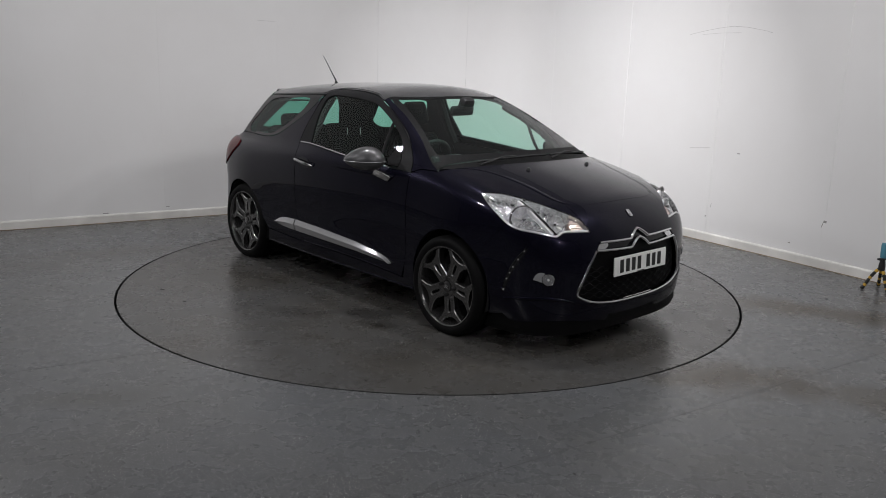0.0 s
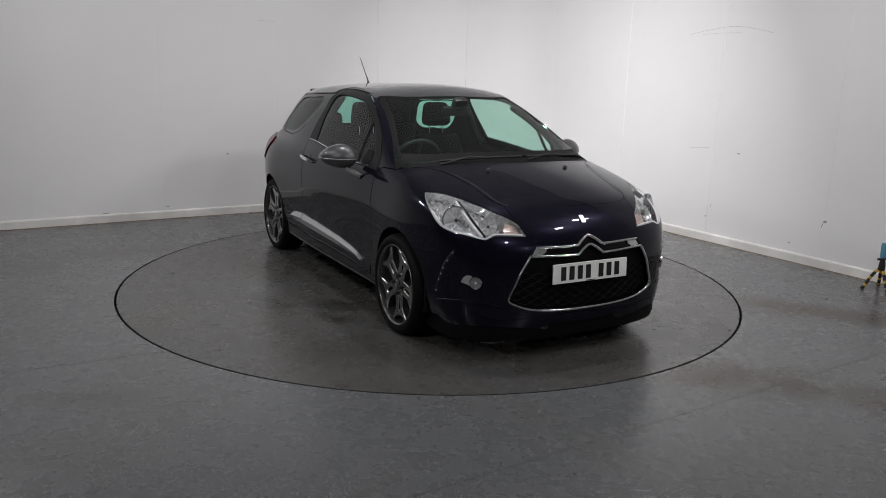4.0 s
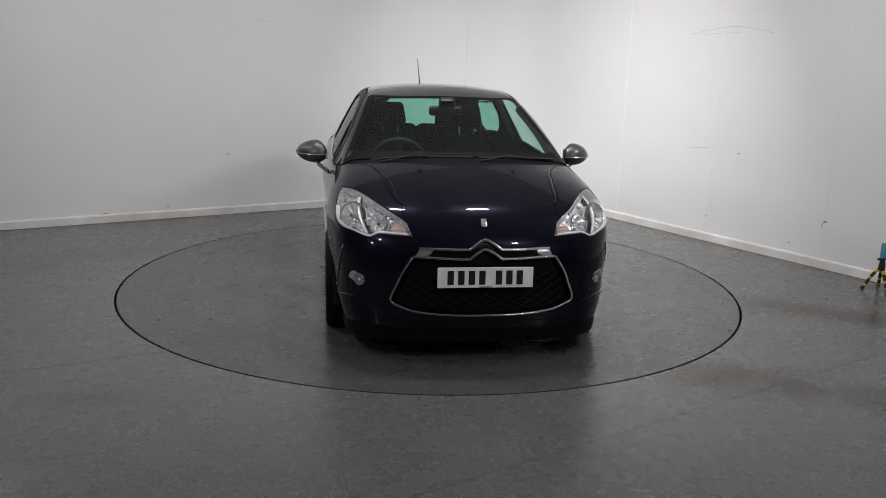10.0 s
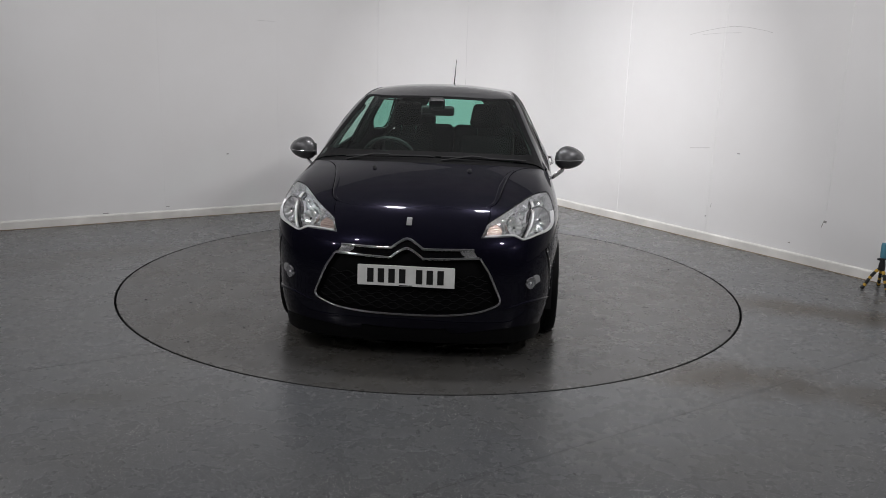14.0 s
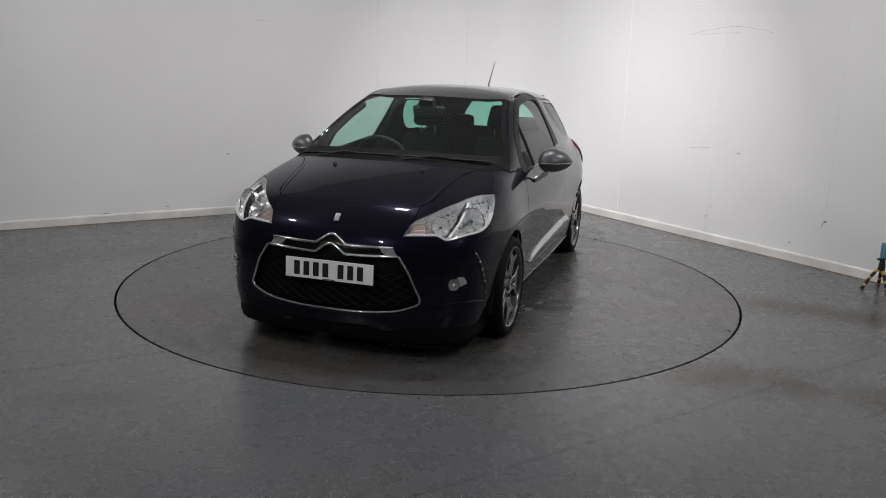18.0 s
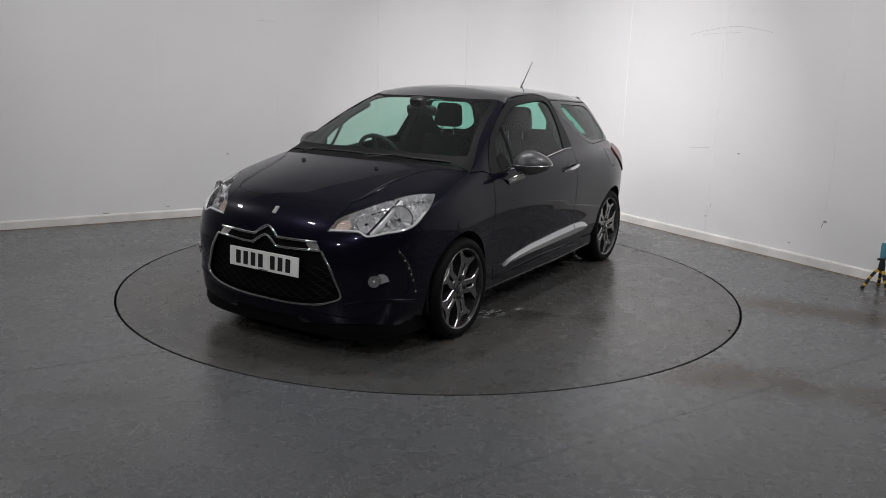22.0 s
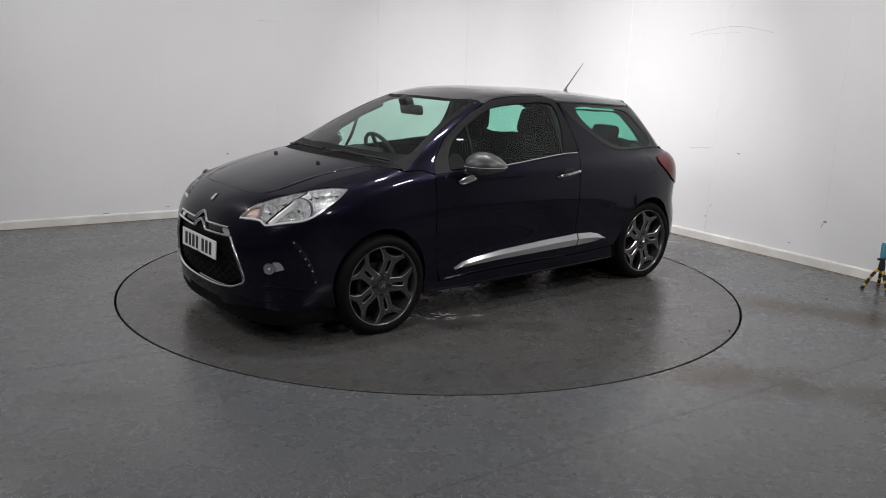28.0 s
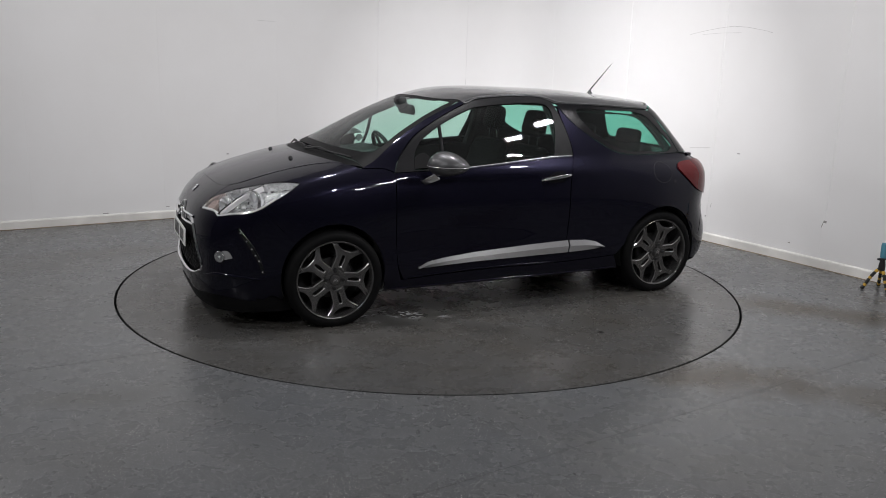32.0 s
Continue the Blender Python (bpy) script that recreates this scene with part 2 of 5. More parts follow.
hood_line = curve_fn((-2.1, 1.0), (0.9, 1.05), (1.1, 1.035), (1.365, 0.984), (1.5, 0.950), (1.7, 0.888), (1.85, 0.828), (2.0, 0.752), (2.2, 0.64))
nose_line = curve_fn((0.1, 1.984), (0.2, 2.010), (0.3, 2.021), (0.4, 2.023), (0.5, 2.027), (0.6, 2.018), (0.68, 2.000), (0.765, 1.972), (0.9, 1.910), (1.1, 1.750))
tail_line = curve_fn((0.15, -1.862), (0.25, -1.922), (0.4, -1.937), (0.6, -1.870), (0.75, -1.878), (0.9, -1.866), (1, -1.811), (1.1, -1.741))
side_line = curve_fn((0.1, 0.74), (0.2, 0.785), (0.3, 0.803), (0.45, 0.806), (0.6, 0.82), (0.74, 0.829), (0.84, 0.818), (0.92, 0.80), (1.0, 0.772), (1.1, 0.73))
side_taper = curve_fn((-1.95, 0.17), (-1.6, 0.07), (-1.34, 0.03), (-0.9, 0.0), (0.4, 0.0), (0.9, 0.015), (1.44, 0.025), (1.8, 0.07), (2.1, 0.15))
cabin_taper = curve_fn((-1.95, 0.27), (-1.5, 0.115), (-1.28, 0.08), (-0.8, 0.02), (-0.4, 0.003), (0.3, 0.0), (0.9, 0.03), (1.3, 0.07))
roof_line = curve_fn((-1.9, 1.252), (-1.6, 1.329), (-1.4, 1.365), (-1.1, 1.400), (-0.7, 1.431), (-0.3, 1.442), (0, 1.445), (0.3, 1.421), (0.5, 1.378), (0.8, 1.293))


def solid(p):
    """Below zero inside the car's shell."""
    x, y, z = p[:, 0], np.abs(p[:, 1]), p[:, 2]
    flare = 0.040 * np.exp(-((x - 1.29) / 0.44) ** 2) * np.exp(-((z - 0.45) / 0.30) ** 2)
    flare = flare + 0.040 * np.exp(-((x + 1.27) / 0.44) ** 2) * np.exp(-((z - 0.54) / 0.30) ** 2)
    side = y - side_line(z) + side_taper(x) - flare
    hood = (z - hood_line(x) + 0.075 * (y / 0.75) ** 2.3) * 0.95
    nose = (x - nose_line(z) + 0.41 * y ** 3) * 0.9
    tail = (-x + tail_line(z) + 0.46 * y ** 3) * 0.9
    low = smax(smax(side, hood, 0.10), smax(nose, tail, 0.02), 0.14)
    low = smax(low, 0.162 - z, 0.02)
    d = z - 0.98
    wall = (y - 0.770 + 0.455 * d + 0.2 * d * d + cabin_taper(x)) * 0.91
    roof = z - roof_line(x) + 0.062 * (y / 0.6) ** 2.2
    screen = (x - 1.173 + (z - 1.03) * 2.15 + 0.42 * y * y + 0.5 * (z - 1.03) ** 2 - 0.18 * (z - 1.03)) / 2.35
    back = (-x - 1.735 + (z - 1.0) * 0.95 + 0.39 * y * y) / 1.25
    cab = smax(smax(roof, screen, 0.07), back, 0.05)
    cab = smax(cab, wall, 0.075)
    cab = smax(cab, 0.9 - z, 0.02)
    return smin(low, cab, 0.035)


def normals(p):
    e = 0.004
    g = np.stack([solid(p + d) - solid(p - d) for d in np.eye(3) * e], 1)
    return g / np.linalg.norm(g, axis=1)[:, None]


LEAN = math.tan(math.radians(25))
SC, SS = math.cos(math.radians(38)), math.sin(math.radians(38))


def rays(chart, uv):
    """Where the lines of a chart start and how they run: side (x, z), slant (x, leaning height), top (x, y), front and rear (angle, lifted height)."""
    u, v = uv[:, 0], uv[:, 1]
    o, d = np.zeros((len(uv), 3)), np.zeros((len(uv), 3))
    if chart == "side":
        o[:] = np.stack([u, 1.1 + 0 * u, v], 1)
        d[:] = (0, -1, 0)
    elif chart == "top":
        o[:] = np.stack([u, v, 1.75 + 0 * u], 1)
        d[:] = (0, 0, -1)
    elif chart == "slant":
        o[:] = np.stack([u, 1.3 * SC - v * SS, 1.3 * SS + v * SC], 1)
        d[:] = (0, -SC, -SS)
    else:
        s = 1 if chart == "front" else -1
        r = 1.5
        o[:] = np.stack([s * (1 + r * np.cos(u)), r * np.sin(u), v + (r - 0.9) * LEAN], 1)
        d[:] = np.stack([-s * np.cos(u), -np.sin(u), -LEAN + 0 * u], 1)
    return o, d


def to_chart(chart, p):
    if chart == "side":
        return p[:, [0, 2]]
    if chart == "top":
        return p[:, [0, 1]]
    if chart == "slant":
        return np.stack([p[:, 0], p[:, 2] * SC - p[:, 1] * SS], 1)
    s = 1 if chart == "front" else -1
    x, y = s * p[:, 0] - 1, p[:, 1]
    return np.stack([np.arctan2(y, x), p[:, 2] - (np.hypot(x, y) - 0.9) * LEAN], 1)


def march(o, d, far=1.5, steps=90):
    """The first places where the lines enter the shell."""
    lo, hi = np.zeros(len(o)), np.full(len(o), np.nan)
    for k in range(1, steps + 1):
        t = far * k / steps
        inside = solid(o + d * t) < 0
        new_hit = inside & np.isnan(hi)
        hi[new_hit] = t
        lo[np.isnan(hi)] = t
    hi = np.where(np.isnan(hi), lo, hi)
    for _ in range(22):
        mid = (lo + hi) / 2
        inside = solid(o + d * mid[:, None]) < 0
        hi, lo = np.where(inside, mid, hi), np.where(inside, lo, mid)
    return o + d * hi[:, None]


def lift(chart, uv):
    uv = np.asarray(uv, float)
    o, d = rays(chart, uv)
    return march(o, d)


# ---- mesh helpers ----
def mesh_ob(name, verts, faces, mat, parent=None, label="", smooth=False, normals_at=None):
    me = bpy.data.meshes.new(name)
    me.from_pydata([tuple(map(float, v)) for v in verts], [], [tuple(map(int, f)) for f in faces])
    if smooth or normals_at is not None:
        me.polygons.foreach_set("use_smooth", [True] * len(me.polygons))
    if normals_at is not None:
        me.normals_split_custom_set_from_vertices([tuple(map(float, n)) for n in normals_at])
    me.materials.append(mat)
    ob = new(name, me)
    if parent is not None:
        ob.parent = parent
    if label:
        ob["label"] = label
    return ob


def part(name, bm, mat, parent=None, label="", smooth=True, angle=35):
    me = bpy.data.meshes.new(name)
    bmesh.ops.recalc_face_normals(bm, faces=bm.faces)
    if smooth:
        for f in bm.faces:
            f.smooth = True
        for e in bm.edges:
            if len(e.link_faces) == 2 and e.calc_face_angle(0) > radians(angle):
                e.smooth = False
    bm.to_mesh(me)
    bm.free()
    me.materials.append(mat)
    ob = new(name, me)
    if parent is not None:
        ob.parent = parent
    if label:
        ob["label"] = label
    return ob


def box(bm, centre, size, bevel=0.0, turn=(0, 0, 0), segments=2):
    """Adds a bevelled block to bm."""
    res = bmesh.ops.create_cube(bm, size=1.0)
    vs = res["verts"]
    bmesh.ops.scale(bm, vec=size, verts=vs)
    if bevel:
        es = list({e for v in vs for e in v.link_edges})
        r = bmesh.ops.bevel(bm, geom=es, offset=bevel, segments=segments, profile=0.5, affect="EDGES")
        vs = list({v for f in r["faces"] for v in f.verts} | {v for v in vs if v.is_valid})
    bmesh.ops.transform(bm, matrix=pose(*centre, *turn), verts=vs)
    return vs


def lathe(profile, n=48, axis="y"):
    """A turned form: profile of (radius, along)."""
    bm = bmesh.new()
    rings = []
    for k in range(n):
        a = 2 * math.pi * k / n
        c, s = math.cos(a), math.sin(a)
        rings.append([bm.verts.new((r * c, h, r * s) if axis == "y" else (r * c, r * s, h)) for r, h in profile])
    for k in range(n):
        a, b = rings[k], rings[(k + 1) % n]
        for i in range(len(profile) - 1):
            q = [a[i], a[i + 1], b[i + 1], b[i]]
            bm.faces.new(q)
    bmesh.ops.remove_doubles(bm, verts=bm.verts, dist=1e-5)
    return bm


def tube(points, radius, n=8, closed=False, radii=None):
    """A round bar along the points."""
    bm = bmesh.new()
    pts = [Vector(p) for p in points]
    rings = []
    for i, p in enumerate(pts):
        if closed:
            d = pts[(i + 1) % len(pts)] - pts[i - 1]
        else:
            d = pts[min(i + 1, len(pts) - 1)] - pts[max(i - 1, 0)]
        q = d.to_track_quat("Z", "Y")
        r = radii[i] if radii else radius
        rings.append([bm.verts.new(p + q @ Vector((r * math.cos(2 * math.pi * k / n), r * math.sin(2 * math.pi * k / n), 0))) for k in range(n)])
    m = len(rings) if closed else len(rings) - 1
    for i in range(m):
        a, b = rings[i], rings[(i + 1) % len(rings)]
        for k in range(n):
            bm.faces.new((a[k], a[(k + 1) % n], b[(k + 1) % n], b[k]))
    if not closed:
        bm.faces.new(rings[0])
        bm.faces.new(rings[-1][::-1])
    return bm


def prism(outline, z0, z1):
    """An upright block over an outline in the plan."""
    bm = bmesh.new()
    lo = [bm.verts.new((x, y, z0)) for x, y in outline]
    hi = [bm.verts.new((x, y, z1)) for x, y in outline]
    bm.faces.new(lo[::-1])
    bm.faces.new(hi)
    for i in range(len(lo)):
        j = (i + 1) % len(lo)
        bm.faces.new((lo[i], lo[j], hi[j], hi[i]))
    return bm


# ---- the hall ----
R_TABLE = 2.225
CORNER = Vector((0.9927, 4.2763))
ALONG_L, ALONG_R = Vector((-0.8541, -0.5201)).normalized(), Vector((0.5351, -0.8448)).normalized()
IN_L, IN_R = Vector((0.5201, -0.8541)).normalized(), Vector((-0.8448, -0.5351)).normalized()
WALL_H = 4.2
FAR = 11.0

# floor with a round hole for the turntable
bm = bmesh.new()
n = 128
inner = [bm.verts.new(((R_TABLE + 0.015) * math.cos(2 * math.pi * k / n), (R_TABLE + 0.015) * math.sin(2 * math.pi * k / n), 0)) for k in range(n)]
outer = [bm.verts.new((16 * math.cos(2 * math.pi * k / n), 16 * math.sin(2 * math.pi * k / n), 0)) for k in range(n)]
low = [bm.verts.new((v.co.x, v.co.y, -0.06)) for v in inner]
lips = []
for k in range(n):
    j = (k + 1) % n
    bm.faces.new((inner[k], outer[k], outer[j], inner[j]))
    lips.append(bm.faces.new((low[k], inner[k], inner[j], low[j])))
for f in lips:
    f.material_index = 1
floor_ob = part("floor", bm, FLOOR, smooth=False)
floor_ob.data.materials.append(GAP)
tagged(floor_ob, "dark grey speckled safety vinyl floor with worn patches", "floor", kind="structure")
pit = part("turntable_pit", prism([(2.4 * math.cos(2 * math.pi * k / 64), 2.4 * math.sin(2 * math.pi * k / 64)) for k in range(64)], -0.12, -0.055), GAP, smooth=False)
tagged(pit, "black shallow pit under the turntable", "pit", kind="structure")


def spot(base, along, inward, s, d, z=0.0):
    p = base + along * s + inward * d
    return Vector((p.x, p.y, z))


def wall_run(name, along, inward, start, seams, label):
    """A straight wall of tall white boards with narrow joints, on a solid back."""
    q = [spot(CORNER, along, inward, s, d) for s, d in ((start, -0.002), (FAR, -0.002), (FAR, -0.25), (start, -0.25))]
    wall = part(name, prism([(v.x, v.y) for v in q], 0.0, WALL_H), WALL, smooth=False)
    tagged(wall, label, "wall", kind="structure")
    for a, b in zip(seams[:-1], seams[1:]):
        g = 0.0002
        q = [spot(CORNER, along, inward, s, d) for s, d in ((a + g, 0.0), (b - g, 0.0), (b - g, -0.0018), (a + g, -0.0018))]
        bmp = prism([(v.x, v.y) for v in q], 0.0, WALL_H)
        es = [e for e in bmp.edges if abs(e.verts[0].co.z - e.verts[1].co.z) > 1]
        bmesh.ops.bevel(bmp, geom=es, offset=0.0007, segments=1, affect="EDGES")
        part("wall_panel", bmp, WALL, wall, smooth=False)
    # skirting with a rounded top
    sec = [(0.0, 0.0), (0.016, 0.0), (0.016, 0.07), (0.012, 0.08), (0.004, 0.085), (0.0, 0.085)]
    bms = bmesh.new()
    ends = []
    for s in (start, FAR):
        ends.append([bms.verts.new(spot(CORNER, along, inward, s, d + 0.001, z)) for d, z in sec])
    for i in range(len(sec)):
        j = (i + 1) % len(sec)
        bms.faces.new((ends[0][i], ends[1][i], ends[1][j], ends[0][j]))
    sk = part("baseboard", bms, SKIRT, smooth=False)
    tagged(sk, "scuffed off-white skirting along the wall", "skirting", kind="structure")
    bead = part("sealant", tube([spot(CORNER, along, inward, start + (FAR - start) * k / 20, 0.017, 0.0) for k in range(21)], 0.007, 6), GRIME)
    tagged(bead, "grimy brown sealant where wall meets floor", "sealant", kind="structure")
    return wall


seams_l = [0.746, 1.917, 3.098, 4.289, 5.48, 6.662, 7.843, 9.024, 10.205, FAR]
seams_r = [0.696, 1.876, 3.066, 4.267, 5.467, 6.658, 7.848, 9.038, 10.228, FAR]
wall_run("wall_west", ALONG_L, IN_L, 0.746, seams_l, "white boarded hall wall with faint scuffs")
wall_run("wall_east", ALONG_R, IN_R, 0.696, seams_r, "white boarded hall wall with marks and narrow joints")

# the bent board that rounds the corner
pa, pb = spot(CORNER, ALONG_L, IN_L, 0.746, 0), spot(CORNER, ALONG_R, IN_R, 0.696, 0)
arc = []
for k in range(25):
    s = k / 24
    c = Vector((CORNER.x, CORNER.y, 0))
    p = pa * (1 - s) ** 2 + c * 2 * s * (1 - s) + pb * s ** 2
    arc.append(p)
front = [(p.x, p.y) for p in arc]
out = Vector((CORNER.x - (pa + pb).x / 2, CORNER.y - (pa + pb).y / 2)).normalized() * 0.2
wc = part("wall_corner", prism(front + [(x + out.x, y + out.y) for x, y in reversed(front)], 0.0, WALL_H), WALL, angle=50)
tagged(wc, "white board bent round the corner of the hall", "wall", kind="structure")
inn = -out.normalized() * 0.015
sk = part("baseboard", prism([(x + inn.x, y + inn.y) for x, y in front] + [(x, y) for x, y in reversed(front)], 0.0, 0.083), SKIRT, angle=50)
tagged(sk, "off-white skirting round the bent corner", "skirting", kind="structure")

# unseen walls behind the camera and the ceiling, greys chosen for the car's reflections
ea, eb = spot(CORNER, ALONG_L, IN_L, FAR, 0), spot(CORNER, ALONG_R, IN_R, FAR, 0)
ec = ea + eb - Vector((CORNER.x, CORNER.y, 0))
for nm, p, q in (("wall_south", ea, ec), ("wall_north", ec, eb)):
    d = (q - p).normalized()
    o = Vector((d.y, -d.x, 0)) * 0.2
    if o.dot(p - Vector((0, 0, 0))) < 0:
        o = -o
    w = part(nm, prism([(p.x, p.y), (q.x, q.y), (q.x + o.x, q.y + o.y), (p.x + o.x, p.y + o.y)], 0, WALL_H), BACKWALL, smooth=False)
    tagged(w, "unseen dark wall standing in for the dark end of the hall", "wall", kind="structure")
outl = [spot(CORNER, ALONG_L, IN_L, 0, -0.3), spot(CORNER, ALONG_L, IN_L, FAR + 0.3, -0.3), ec * 1.03, spot(CORNER, ALONG_R, IN_R, FAR + 0.3, -0.3)]
ce = part("ceiling", prism([(v.x, v.y) for v in outl], WALL_H, WALL_H + 0.15), CEIL, smooth=False)
tagged(ce, "unseen hall ceiling, grey tone assumed", "ceiling", kind="structure")

# thin welded joints between the floor sheets
for p, q in (((-4.6, -3.41), (-1.462, -1.715)), ((-1.9, -4.39), (3.6, -0.865))):
    bmj = bmesh.new()
    a, b = Vector((*p, 0)), Vector((*q, 0))
    d = (b - a).normalized()
    o = Vector((-d.y, d.x, 0)) * 0.0011
    vs = [bmj.verts.new(v) for v in (a + o, b + o, b - o, a - o)]
    top = [bmj.verts.new(v.co + Vector((0, 0, 0.0006))) for v in vs]
    bmj.faces.new(top)
    for k in range(4):
        bmj.faces.new((vs[k], vs[(k + 1) % 4], top[(k + 1) % 4], top[k]))
    tagged(part("floor_joint", bmj, JOINT, smooth=False), "thin dark welded joint in the vinyl floor", "floor joint", kind="structure")

# the turntable: a steel plate under three vinyl sheets
prof = [(0.0, -0.006), (R_TABLE - 0.001, -0.006), (R_TABLE - 0.001, -0.045), (0.0, -0.045)]
turntable = part("turntable", lathe(prof, 160, "z"), GAP, smooth=False)
tagged(turntable, "round vehicle turntable flush with the floor, grey vinyl, scuffed", "turntable")
SEAM_N = Vector((0.82, -0.572)).normalized()
for lo, hi in ((-9.0, -1.225), (-1.225, 0.769), (0.769, 9.0)):
    bmt = lathe([(0.0, 0.0), (0.9, 0.0), (1.6, 0.0), (R_TABLE - 0.0015, 0.0), (R_TABLE, -0.0015), (R_TABLE, -0.0055), (0.0, -0.0055)], 160, "z")
    for off, sg in ((lo, -1), (hi, 1)):
        if abs(off) < 5:
            geo = bmt.verts[:] + bmt.edges[:] + bmt.faces[:]
            c = SEAM_N * (off - sg * 0.0006)
            bmesh.ops.bisect_plane(bmt, geom=geo, dist=1e-6, plane_co=(c.x, c.y, 0), plane_no=(SEAM_N.x * sg, SEAM_N.y * sg, 0), clear_outer=True)
    part("vinyl_sheet", bmt, TABLE, turntable, smooth=False)
random.seed(5)
for k in range(34):
    # thin wet streaks that dripped beside the front wheel, their glint put in as pale colour
    c = Vector((0.30 + 0.5 * random.random(), 0.98 - 0.45 * random.random(), 0.0))
    c.y = 1.13 - 0.62 * c.x + random.uniform(-0.09, 0.09)
    a = random.uniform(-0.9, 0.3)
    L = random.uniform(0.02, 0.08)
    pts = []
    for i in range(5):
        pts.append(c + Vector((math.cos(a), math.sin(a), 0)) * (L * (i / 4 - 0.5)) + Vector((random.uniform(-1, 1), random.uniform(-1, 1), 0)) * 0.006)
    bmd = bmesh.new()
    w = random.uniform(0.003, 0.007)
    up = [bmd.verts.new(p + Vector((-math.sin(a), math.cos(a), 0)) * w * math.sin(math.pi * (i + 0.4) / 4.8) + Vector((0, 0, 0.0008))) for i, p in enumerate(pts)]
    dn = [bmd.verts.new(p - Vector((-math.sin(a), math.cos(a), 0)) * w * math.sin(math.pi * (i + 0.4) / 4.8) + Vector((0, 0, 0.0008))) for i, p in enumerate(pts)]
    for i in range(4):
        bmd.faces.new((up[i], dn[i], dn[i + 1], up[i + 1]))
    part("wet_streak", bmd, DROP, turntable, "thin wet streak with its glint painted pale")


def wall_mark(along, inward, pts, w, label):
    """A thin scuff or pencil line on a wall: places along it and heights."""
    bmm = bmesh.new()
    r = []
    for s_, z_ in pts:
        c = spot(CORNER, along, inward, s_, 0.0012, z_)
        r.append((bmm.verts.new(c + Vector((0, 0, w))), bmm.verts.new(c - Vector((0, 0, w)))))
    for a, b in zip(r[:-1], r[1:]):
        bmm.faces.new((a[0], a[1], b[1], b[0]))
    return part("wall_mark", bmm, SCUFF if "dark" in label else MARK, bpy.data.objects["wall_west" if along is ALONG_L else "wall_east"], label, smooth=False)


wall_mark(ALONG_R, IN_R, [(2.673, 1.937), (2.828, 1.965), (3.004, 1.99), (3.159, 2.003), (3.315, 1.992), (3.522, 1.955), (3.573, 1.94)], 0.0022, "thin grey curved scratch")
wall_mark(ALONG_R, IN_R, [(2.818, 1.935), (3.035, 1.946), (3.252, 1.945)], 0.0018, "thin grey scratch")
wall_mark(ALONG_R, IN_R, [(2.797, 0.870), (2.911, 0.881), (3.03, 0.893)], 0.003, "grey scuff")
wall_mark(ALONG_R, IN_R, [(4.256, 0.35), (4.272, 0.40), (4.298, 0.40)], 0.010, "dark scuff")
wall_mark(ALONG_R, IN_R, [(3.108, 0.33), (3.116, 0.37)], 0.008, "dark scuff")
wall_mark(ALONG_R, IN_R, [(3.056, 0.24), (3.071, 0.245)], 0.006, "dark scuff")
wall_mark(ALONG_R, IN_R, [(3.346, 0.87), (3.377, 0.872)], 0.004, "dark scuff")
wall_mark(ALONG_R, IN_R, [(3.967, 0.16), (3.987, 0.165)], 0.005, "dark scuff")
wall_mark(ALONG_L, IN_L, [(3.108, 1.968), (3.293, 1.97)], 0.0018, "thin grey scratch")
wall_mark(ALONG_L, IN_L, [(3.632, 0.63), (3.652, 0.632)], 0.007, "small dark scuff")
wall_mark(ALONG_L, IN_L, [(4.823, 0.095), (4.875, 0.095)], 0.004, "dark scuff")
wall_mark(ALONG_L, IN_L, [(4.248, 0.12), (4.279, 0.121)], 0.004, "dark scuff")

for along, inward, at, wide, low in ((ALONG_R, IN_R, 4.272, 0.030, 0.45), (ALONG_R, IN_R, 1.884, 0.012, 0.09), (ALONG_L, IN_L, 1.919, 0.012, 0.09), (ALONG_R, IN_R, 3.077, 0.010, 0.09)):
    q = [spot(CORNER, along, inward, s_, d_) for s_, d_ in ((at - wide / 2, 0.0), (at + wide / 2, 0.0), (at + wide / 2 - 0.002, 0.004), (at - wide / 2 + 0.002, 0.004))]
    strip = part("joint_strip", prism([(v.x, v.y) for v in q], low, WALL_H - 0.01), WALL, bpy.data.objects["wall_west" if along is ALONG_L else "wall_east"], "white joint cover strip", smooth=False)

# a small tripod with bendy striped legs by the wall, holding a blue lamp
stand = new("bendy_tripod")
tagged(stand, "small tripod with black and yellow striped legs, blue head", "tripod")
stand.matrix_basis = pose(3.435, -0.01, 0, 0, 0, 20)
for k, (ax, ay) in enumerate(((-0.105, 0.055), (0.0, -0.08), (0.10, 0.09))):
    for j in range(9):
        s0, s1 = j / 9, (j + 1) / 9
        def leg(s):
            return Vector((ax * (s ** 0.7), ay * (s ** 0.7), 0.165 * (1 - s) ** 1.4 + 0.014 + 0.02 * math.sin(3.1 * s) * (k == 0)))
        p, q = leg(s0), leg(s1)
        part("leg_bead", tube([p, p * 0.5 + q * 0.5, q], 0.012, 8, radii=[0.011, 0.0145, 0.011]), YELLOW if j % 3 == 1 else BLACK, stand, "yellow bead" if j % 3 == 1 else "black bead")
    bmf = bmesh.new()
    bmesh.ops.create_uvsphere(bmf, u_segments=12, v_segments=8, radius=0.016)
    bmesh.ops.translate(bmf, vec=leg(1.0) + Vector((0, 0, 0.002)), verts=bmf.verts)
    part("foot", bmf, BLACK, stand, "black rubber foot")
part("head", lathe([(0.0, 0.245), (0.016, 0.243), (0.02, 0.22), (0.024, 0.20), (0.024, 0.165), (0.0, 0.16)], 16, "z"), BLACK, stand, "black ball head", angle=40)
bmf = bmesh.new()
